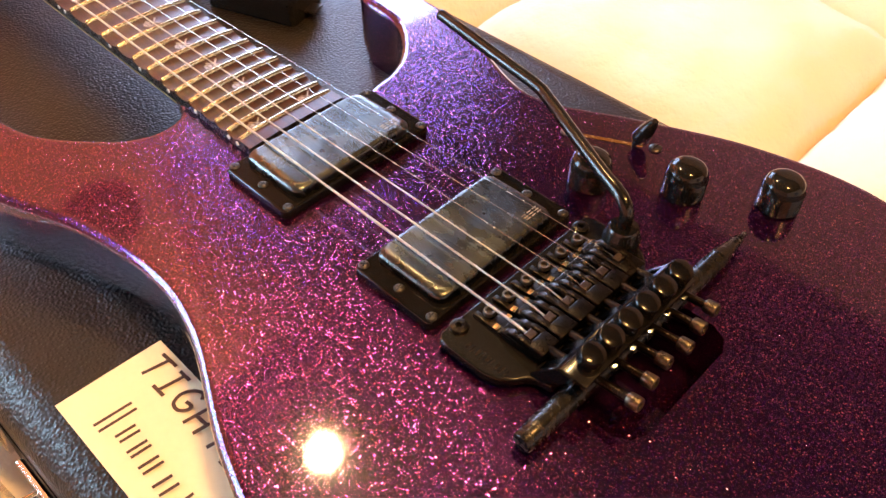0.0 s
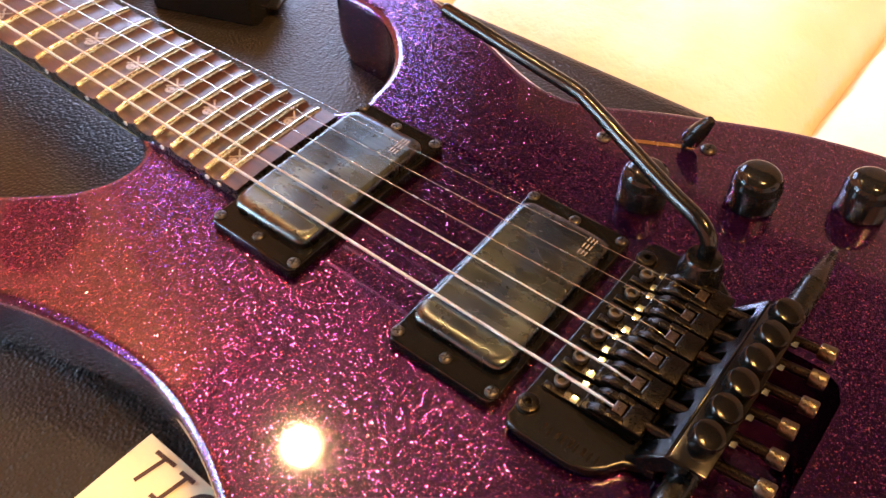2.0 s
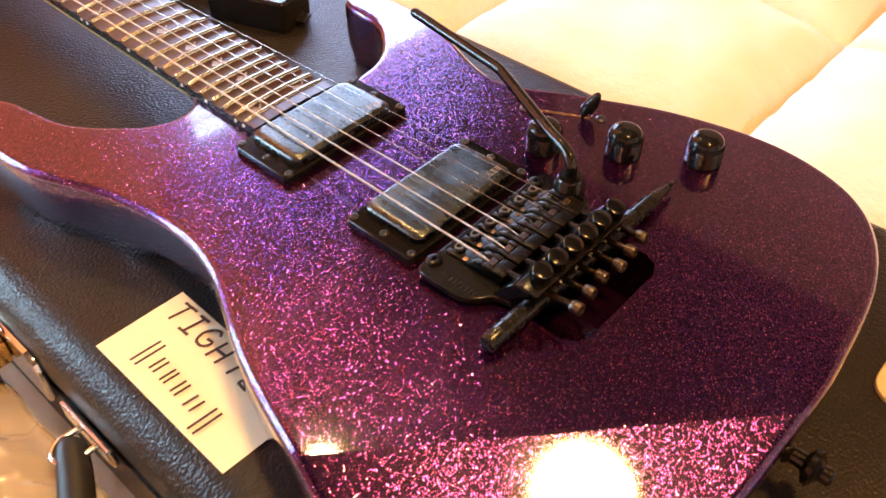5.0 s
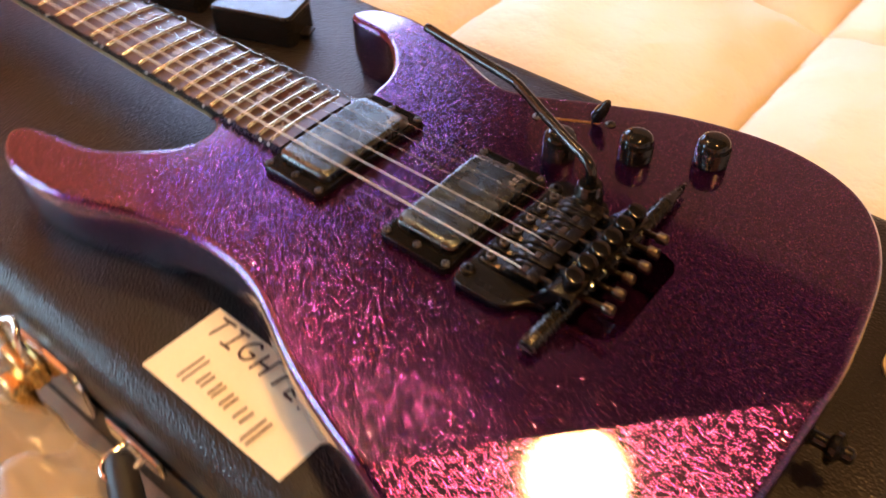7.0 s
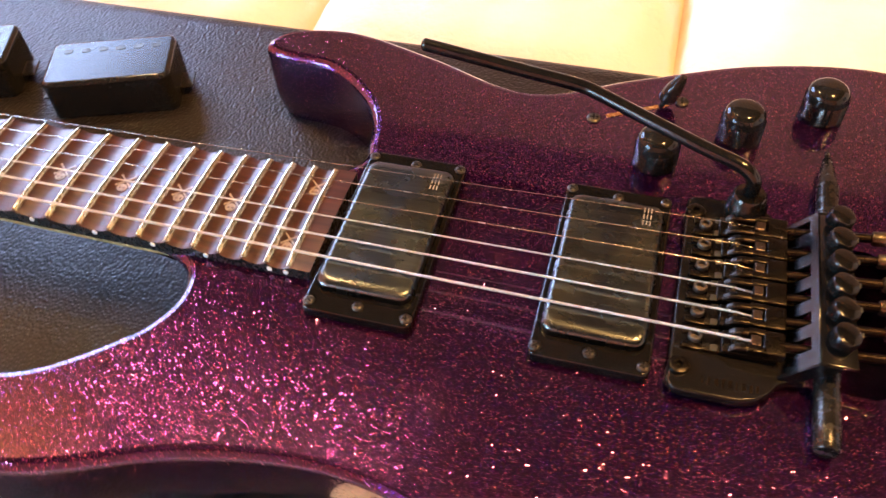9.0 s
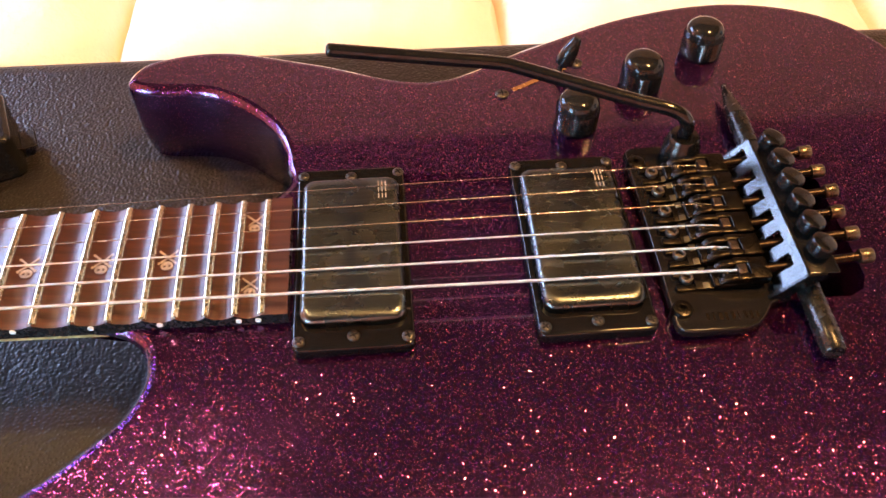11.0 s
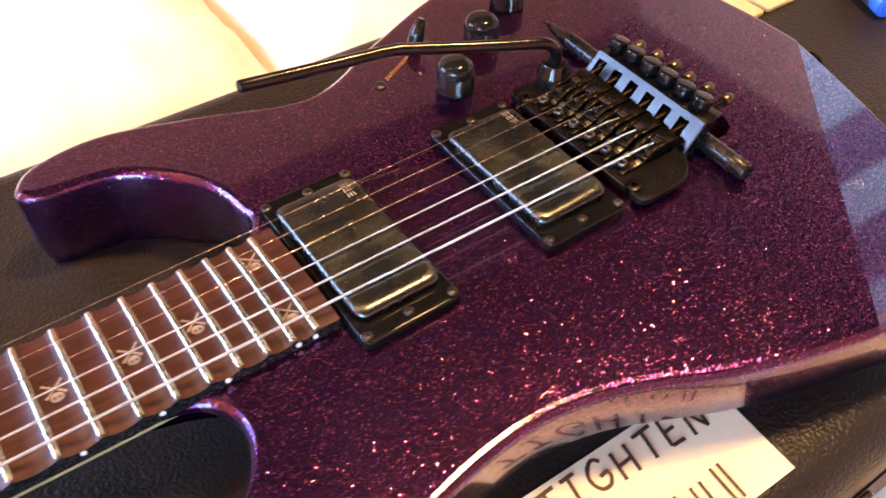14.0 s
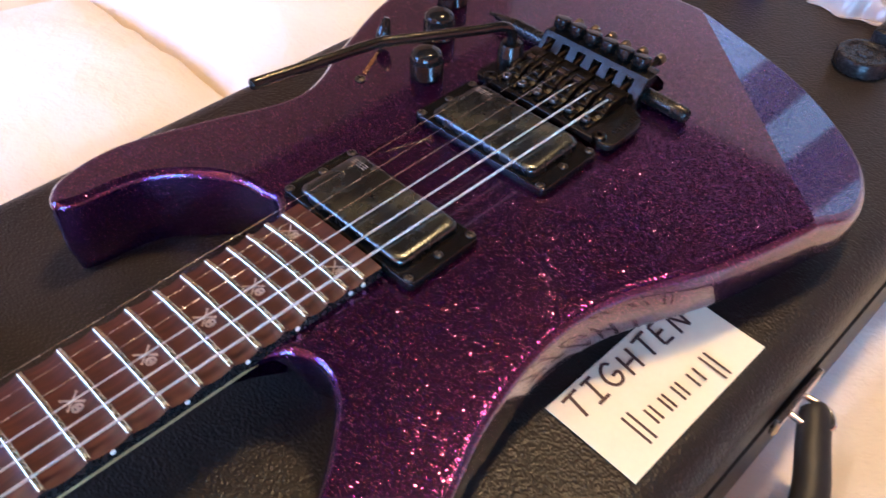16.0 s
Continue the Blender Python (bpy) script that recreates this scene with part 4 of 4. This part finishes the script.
# the tuner frame: a steep comb with a slot for each screw, a ledge behind it and a web at either end
slope = Matrix.Translation((0.0250, 0, FACE + 0.0078)) @ pose(0, 0, 0, 0, -52, 0)
bm = bmesh.new()
edges_y = [0.0345] + [v for y in STRING_Y for v in (y + 0.0028, y - 0.0028)] + [-0.0345]
comb = [(0.0136, 0.0345)]
for k, y in enumerate(edges_y):
    comb += [(0.0, y), (0.0104, y)] if k % 2 else [(0.0104, y), (0.0, y)]
comb = comb[:1] + comb[2:-1] + [(0.0136, -0.0345)]
lower, upper = ([bm.verts.new(slope @ Vector((x, y, h))) for x, y in comb] for h in (-0.0008, 0.0008))
bm.faces.new(upper), bm.faces.new(lower[::-1])
for k in range(len(comb)):
    bm.faces.new((lower[k], lower[(k + 1) % len(comb)], upper[(k + 1) % len(comb)], upper[k]))
part("tuner_frame", bm, SATIN_STEEL, bridge, "steel fine-tuner frame with notches", smooth=30)
bm = bmesh.new()
box(bm, (0.0334, -0.0343, FACE + 0.0174), (0.0450, 0.0343, FACE + 0.0188), 0.0005)
for y in (-0.0345, 0.0345):
    web = [[bm.verts.new((x, yy, z)) for x, z in ((0.0215, FACE + 0.0046), (0.0270, FACE + 0.0046), (0.0400, FACE + 0.0165), (0.0400, FACE + 0.0186), (0.0328, FACE + 0.0186))] for yy in (y - 0.0007, y + 0.0007)]
    bm.faces.new(web[0]), bm.faces.new(web[1][::-1])
    for i in range(5):
        bm.faces.new((web[0][i], web[0][(i + 1) % 5], web[1][(i + 1) % 5], web[1][i]))
# more added glint pads, one between each pair of thumbscrews
for y0, y1 in zip(STRING_Y, STRING_Y[1:]):
    glint_pad(bm, 0.0462, (y0 + y1) / 2, FACE + 0.0186, 0.0018, 0.0020, 0.14, 0.20, 1)
part("tuner_ledge", bm, [TUNER_BLACK, GLINT_STEEL], bridge, "black fine-tuner ledge with side webs", smooth=30)
bm = bmesh.new()
box(bm, (0.006, -0.020, FACE - 0.030), (0.0175, 0.020, FACE + 0.0026))
part("sustain_block", bm, BLACK_METAL, bridge)

# tremolo arm
bm = bmesh.new()
pts = spline([(0.0080, 0.0395, FACE + 0.0060), (0.0080, 0.0395, FACE + 0.0190), (0.0074, 0.0400, FACE + 0.0255), (0.0020, 0.0425, FACE + 0.0295), (-0.0120, 0.0480, FACE + 0.0306),
              (-0.0350, 0.0582, FACE + 0.0322), (-0.0560, 0.0676, FACE + 0.0338), (-0.0660, 0.0710, FACE + 0.0345), (-0.0900, 0.0743, FACE + 0.0355), (-0.1335, 0.0805, FACE + 0.0372)], 7)
sweep(bm, pts, 0.0029, 16)
arm = part("tremolo_arm", bm, BLACK_METAL, guitar, "bent black tremolo arm", smooth=50)
bm = bmesh.new()
lathe(bm, [(0.0075, 0.0040), (0.0078, 0.0050), (0.0078, 0.0130), (0.0068, 0.0142), (0.0066, 0.0175), (0.0058, 0.0185), (0.0035, 0.0187)], pose(0.0080, 0.0395, FACE), 22)
part("arm_collar", bm, BLACK_METAL, arm, "black threaded arm collar", smooth=40)
bm = bmesh.new()
lathe(bm, [(0.0029, 0), (0.0029, 0.0016), (0.0026, 0.0024), (0.0018, 0.0029), (0.0008, 0.0031)], along(pts[-1], pts[-1] + (pts[-1] - pts[-2])), 16)
part("arm_tip", bm, BLACK_GLOSS, arm, smooth=40)

# strings
NUT_Y = [0.0178 - 0.00712 * k for k in range(6)]
GAUGE = (0.00013, 0.00017, 0.00022, 0.00034, 0.00046, 0.00059)


def wound(name, pitch):
    m = mat(name, (0.62, 0.57, 0.50), 0.40, 1.0)
    w = node(m, "ShaderNodeTexWave", Scale=pitch)
    w.wave_type, w.bands_direction = "BANDS", "X"
    link(m, coords(m), w.inputs["Vector"])
    link(m, bump(m, w.outputs["Fac"], 0.9, 0.0002), shader(m).inputs["Normal"])
    link(m, ramp(m, w.outputs["Fac"], [(0.1, (0.49, 0.43, 0.34)), (0.6, (0.85, 0.77, 0.62))]), shader(m).inputs["Base Color"])
    return m


WOUND = wound("wound_steel_wire", 820.0)
for k in range(6):
    back = (0.0, 0.0015, 0.003, 0.001, 0.0025, 0.004)[k]
    zs = FACE + 0.0114 + LIFT[k] * 0.5
    pts = [Vector(p) for p in ((NUT - 0.002, NUT_Y[k], 0.7588), (0.0035 + back, STRING_Y[k], zs), (0.0135, STRING_Y[k], FACE + 0.0108))]
    bm = bmesh.new()
    sweep(bm, pts, GAUGE[k], 8)
    part("string", bm, WOUND if k > 2 else STRING_PLAIN, guitar, smooth=80)

# controls
for x, y in ((-0.0295, 0.0690), (0.0050, 0.0935), (0.0400, 0.1160)):
    bm = bmesh.new()
    prof = [(0.0090, 0.0004), (0.0094, 0.0010), (0.0094, 0.0108), (0.0092, 0.0113)]
    lathe(bm, prof + [(0.0092 * math.cos(radians(a)) ** 0.62, 0.0113 + 0.0060 * math.sin(radians(a)) ** 0.9) for a in (10, 20, 32, 45, 58, 72, 84, 88)], pose(x, y, FACE), 32)
    knob = part("knob", bm, BLACK_GLOSS, guitar, "black domed control knob", smooth=40)
    bm = bmesh.new()
    rings = []
    rows_n, cols_n = 16, 84
    for j in range(rows_n + 1):
        rings.append([bm.verts.new((x + (0.0094 + 0.00024 * ((i + j) % 2)) * math.cos(2 * math.pi * i / cols_n), y + (0.0094 + 0.00024 * ((i + j) % 2)) * math.sin(2 * math.pi * i / cols_n), FACE + 0.0012 + 0.0094 * j / rows_n)) for i in range(cols_n)])
    for a, b in zip(rings, rings[1:]):
        for i in range(cols_n):
            bm.faces.new((a[i], a[(i + 1) % cols_n], b[(i + 1) % cols_n], b[i]))
    part("knurling", bm, BLACK_METAL, knob, "diamond knurled band")
SW_A, SW_B = Vector((-0.0595, 0.0915, FACE)), Vector((-0.0215, 0.1115, FACE))
bm = bmesh.new()
way = (SW_B - SW_A).normalized()
ribbon(bm, [tuple((SW_A + way * 0.006).xy), tuple((SW_B - way * 0.006).xy)], 0.0022, FACE - 0.0001, 0.0003)
switch = part("switch_slot", bm, BRASS, guitar, "dull brass switch slot")
for p in (SW_A, SW_B):
    cross_screw(switch, p.x, p.y, FACE + 0.0004, 0.0032)
bm = bmesh.new()
base = SW_A.lerp(SW_B, 0.76)
tip = base + Vector((0.0065, 0.0015, 0.0150))
lathe(bm, [(0.0012, 0), (0.0012, 0.0035), (0.0036, 0.0040), (0.0044, 0.0060), (0.0038, 0.0115), (0.0024, 0.0175), (0.0015, 0.0190)], along(base, tip), 18)
part("switch_tip", bm, BLACK_GLOSS, switch, "black bullet-shaped switch tip", smooth=40)
# strap button at the tail
bm = bmesh.new()
lathe(bm, [(0.0055, 0.0), (0.0055, 0.002), (0.0038, 0.004), (0.0038, 0.009), (0.0080, 0.011), (0.0085, 0.0135), (0.0060, 0.0150), (0.0040, 0.0165), (0.0040, 0.0200), (0.0030, 0.0210)], along((0.1505, -0.004, 0.731), (0.19, -0.004, 0.731)), 20)
part("strap_button", bm, BLACK_METAL, guitar, "black strap lock button", smooth=40)

# ---- things on the case ----
# pen wedged under the bridge
pen = thing("pen", (0.0395, 0.012, FACE), "dark pen with a pointed tip wedged under the bridge", "pen")
PEN_A, PEN_B = Vector((0.0385, -0.0590, FACE + 0.0047)), Vector((0.0408, 0.0835, FACE + 0.0056))
axis = (PEN_B - PEN_A).normalized()
bm = bmesh.new()
lathe(bm, [(0.0036, 0.0), (0.0042, 0.0008), (0.0044, 0.010), (0.0044, 0.122)], along(PEN_A, PEN_B), 20)
part("barrel", bm, mottled("gunmetal_barrel", (0.018, 0.016, 0.014), (0.036, 0.033, 0.029), 0.26, 40, 0.7, rough_span=0.05), pen, smooth=40)
bm = bmesh.new()
lathe(bm, [(0.0044, 0.122), (0.0041, 0.124), (0.0020, 0.1385), (0.0012, 0.1395), (0.0010, 0.1435), (0.0004, 0.144)], along(PEN_A, PEN_B), 20)
part("tip", bm, mottled("gunmetal_tip", (0.035, 0.032, 0.028), (0.065, 0.06, 0.053), 0.24, 60, 0.9, rough_span=0.05), pen, "pointed metal tip", smooth=40)

# note
note = thing("paper_note", (-0.079, -0.132, CASE_TOP), "cream paper note with a hand-lettered word on the case", "note")
NOTE_X, NOTE_Y = Vector((0.104, -0.0012, 0)), Vector((0.0018, 0.0500, 0))
NOTE_O = Vector((-0.1292, -0.1562, 0))


def on_note(u, v):
    p = NOTE_O + NOTE_X * u + NOTE_Y * v
    return p.x, p.y


bm = bmesh.new()
rows = []
for i in range(25):
    u = i / 24
    row = []
    for v in (0.0, 0.25, 0.5, 0.75, 1.0):
        x, y = on_note(u + 0.004 * noise.noise((u * 9, v * 7, 3)) * (v in (0.0, 1.0)), v)
        z = CASE_TOP + 0.0006 + 0.0004 * math.sin(u * 5 + v * 2)
        row.append(bm.verts.new((x, y, z)))
    rows.append(row)
for a, b in zip(rows, rows[1:]):
    for j in range(4):
        bm.faces.new((a[j], b[j], b[j + 1], a[j + 1]))
made = bmesh.ops.extrude_face_region(bm, geom=bm.faces[:])["geom"]
for v in made:
    if isinstance(v, bmesh.types.BMVert):
        v.co.z += 0.0003
part("sheet", bm, PAPER, note, smooth=50)
# hand-lettered capitals, each in a box one unit high: T I G H T E N
STROKES = {
    "T": [[(0.0, 1.0), (0.75, 1.04)], [(0.38, 1.02), (0.33, 0.0)]],
    "I": [[(0.02, 1.0), (0.55, 1.02)], [(0.29, 1.0), (0.27, 0.02)], [(0.0, 0.0), (0.58, 0.02)]],
    "G": [[(0.62, 0.85), (0.40, 1.02), (0.12, 0.82), (0.02, 0.45), (0.18, 0.08), (0.48, 0.02), (0.66, 0.22), (0.64, 0.44), (0.36, 0.42)]],
    "H": [[(0.02, 1.0), (0.0, 0.0)], [(0.55, 1.02), (0.54, 0.0)], [(0.0, 0.48), (0.55, 0.52)]],
    "E": [[(0.05, 1.0), (0.0, 0.02)], [(0.05, 1.0), (0.52, 1.02)], [(0.02, 0.52), (0.44, 0.54)], [(0.0, 0.02), (0.5, 0.0)]],
    "N": [[(0.0, 0.0), (0.04, 1.0)], [(0.04, 1.0), (0.55, 0.04)], [(0.55, 0.04), (0.60, 1.05)]],
}
u = 0.060
ZI = CASE_TOP + 0.00135
for k, ch in enumerate("TIGHTEN"):
    bm = bmesh.new()
    for i, line in enumerate(STROKES[ch]):
        pts = spline([Vector((*on_note(u + 0.128 * px + 0.012 * py, 0.690 - 0.065 * u + 0.245 * py + 0.012 * (k % 3)), 0)) for px, py in line], 5)
        ribbon(bm, [(p.x, p.y) for p in pts], 0.0017, ZI + 0.00003 * i, 0.00005)
    part("letter", bm, INK, note)
    u += 0.118 * {"T": 0.92, "I": 0.78, "G": 0.95, "H": 0.85, "E": 0.82, "N": 0.9}[ch] + 0.017
u = 0.17
for k, (w, h, low) in enumerate(((0.085, 0.34, 0.13), (0.075, 0.18, 0.20), (0.065, 0.18, 0.19), (0.075, 0.18, 0.18), (0.105, 0.17, 0.17), (0.085, 0.32, 0.05))):
    bm = bmesh.new()
    for t in (0.3, 0.75):
        ribbon(bm, [on_note(u + w * t, low), on_note(u + w * (t + 0.06), low + h)], 0.0014, ZI, 0.00005)
    part("bar", bm, INK, note)
    u += w + 0.022

LOOSE_COVER = mottled("satin_black_cover", (0.008, 0.0075, 0.007), (0.014, 0.013, 0.012), 0.22, 50, rough_span=0.05, Specular_IOR_Level=0.36)


# loose pickups
def loose_pickup(x, y, turn, label):
    root = thing("loose_pickup", (x, y, CASE_TOP), label, "pickup", "loose pickups on the case")
    m = pose(x, y, CASE_TOP, 0, 0, turn)
    bm = bmesh.new()
    rounded_slab(bm, 0, 0, 0.0700, 0.0385, 0.0012, 0.0245, 0.005, 0.0024, 6, 4, m)
    part("cover", bm, LOOSE_COVER, root, smooth=40)
    bm = bmesh.new()
    rounded_slab(bm, 0, 0, 0.0690, 0.0375, 0.0, 0.0014, 0.004, 0.0, 4, 2, m)
    part("base", bm, BLACK_PLASTIC, root)
    for s in (-1, 1):
        bm = bmesh.new()
        box(bm, (s * 0.0345 - 0.001, -0.0065, 0.0), (s * 0.0345 + 0.001, 0.0065, 0.0065), 0.0004, 1, m)
        box(bm, (min(s * 0.034, s * 0.0425), -0.0065, 0.0050), (max(s * 0.034, s * 0.0425), 0.0065, 0.0063), 0.0004, 1, m)
        part("mounting_tab", bm, SCREW, root, "small metal mounting tab")
    for k in range(6):
        bm = bmesh.new()
        cx = -0.0245 + 0.0098 * k
        rounded_slab(bm, cx, 0.0095, 0.0050, 0.0034, 0.0244, 0.02475, 0.0012, 0.0, 3, 2, m)
        part("print_mark", bm, SCREW, root)
    return root


loose_pickup(-0.330, 0.108, 20, "loose black humbucker pickup lying on the case")
loose_pickup(-0.428, 0.098, 20, "second loose black humbucker pickup lying on the case")

# red-capped tool
tool = thing("screwdriver", (-0.455, -0.066, CASE_TOP), "red-ended black handled tool lying on the case", "tool")
bm = bmesh.new()
a, b = Vector((-0.475, -0.078, CASE_TOP + 0.0155)), Vector((-0.440, -0.060, CASE_TOP + 0.0155))
lathe(bm, [(0.0120, 0), (0.0140, 0.003), (0.0140, 0.030), (0.0115, 0.034), (0.0085, 0.034), (0.0080, 0.026)], along(a, b), 8)
part("cap", bm, RED_PLASTIC, tool, "red faceted plastic cap")
bm = bmesh.new()
c = a + (a - b).normalized() * 0.075
lathe(bm, [(0.012, 0), (0.0152, 0.004), (0.0155, 0.05), (0.0152, 0.0745)], along(c, a), 16)
part("grip", bm, BLACK_PLASTIC, tool, smooth=40)

# marker with a blue end
marker = thing("marker_pen", (0.29, 0.06, CASE_TOP), "dark grey marker pen with a blue end cap on the case", "marker pen")
a, b = Vector((0.289, 0.022, CASE_TOP + 0.0092)), Vector((0.330, 0.112, CASE_TOP + 0.0092))
bm = bmesh.new()
lathe(bm, [(0.0090, 0.004), (0.0090, 0.098)], along(a, b), 20)
part("barrel", bm, mottled("dark_grey_plastic", (0.05, 0.05, 0.055), (0.08, 0.08, 0.085), 0.4, 90), marker, smooth=40)
bm = bmesh.new()
lathe(bm, [(0.0060, 0.0), (0.0084, 0.001), (0.0091, 0.003), (0.0091, 0.010)], along(a, b), 20)
part("end_cap", bm, BLUE_PLASTIC, marker, "bright blue end cap", smooth=40)

# cream packets side by side
for k, x in enumerate((0.163, 0.1965, 0.2300, 0.2635, 0.297)):
    bm = bmesh.new()
    rounded_slab(bm, x + 0.0145, 0.118, 0.0300, 0.095, CASE_TOP + 0.0004, CASE_TOP + 0.0030, 0.002 if k else 0.012, 0.001, 4, 2)
    tagged(part("paper_packet", bm, CREAM_CARD, smooth=40), "flat cream paper packet lying on the case", "packet", "cream packets in a row")

# black cap and clear bag at the far end
cap = thing("rubber_cap", (0.241, -0.075, CASE_TOP), "round black rubber cap with a hollow top on the case", "cap")
bm = bmesh.new()
lathe(bm, [(0.0152, 0.0), (0.0163, 0.002), (0.0160, 0.014), (0.0150, 0.016), (0.0122, 0.0168), (0.0112, 0.0162), (0.0105, 0.0146), (0.0050, 0.0146), (0.0046, 0.0160), (0.0016, 0.0162)], pose(0.2430, -0.0785, CASE_TOP) @ Matrix.Diagonal((1.16, 1.16, 0.70, 1)), 28)
part("rim", bm, BLACK_PLASTIC, cap, smooth=40)
bm = bmesh.new()
box(bm, (0.2612, -0.0845, CASE_TOP + 0.001), (0.294, -0.0725, CASE_TOP + 0.019), 0.003)
part("stem", bm, BLACK_PLASTIC, cap, smooth=40)


def crumpled(name, cx, cy, z, lx, ly, amp, seed, label):
    """A thin creased film lying loosely."""
    bm = bmesh.new()
    n = 64
    grid = []
    for i in range(n + 1):
        row = []
        for j in range(n + 1):
            u, v = i / n - 0.5, j / n - 0.5
            h = abs(noise.noise((u * 5 + seed, v * 3, 0.3))) * 1.7 + abs(noise.noise((u * 12 + seed, v * 7, 2.3))) * 0.55 + abs(noise.noise((u * 23 + v * 9 + seed, v * 17, 4.3))) * 0.12
            fade = min(1.0, 6 * (0.5 - max(abs(u), abs(v))) + 0.15)
            row.append(bm.verts.new((cx + lx * u + 0.01 * noise.noise((v * 6, seed, 0)), cy + ly * v + 0.01 * noise.noise((u * 6, seed, 5)), z + amp * h * fade + 0.0008)))
        grid.append(row)
    for i in range(n):
        for j in range(n):
            bm.faces.new((grid[i][j], grid[i + 1][j], grid[i + 1][j + 1], grid[i][j + 1]))
    ob = part(name, bm, CLEAR_FILM, smooth=70)
    ob.modifiers.new("thickness", "SOLIDIFY").thickness = 0.0002
    return tagged(ob, label, "plastic bag")


crumpled("plastic_bag", 0.346, -0.066, CASE_TOP, 0.10, 0.11, 0.018, 4.0, "crumpled clear plastic bag lying on the case")
crumpled("plastic_bag", -0.200, -0.282, BED + 0.016, 0.29, 0.19, 0.040, 9.0, "crumpled clear plastic bag lying on the quilt")
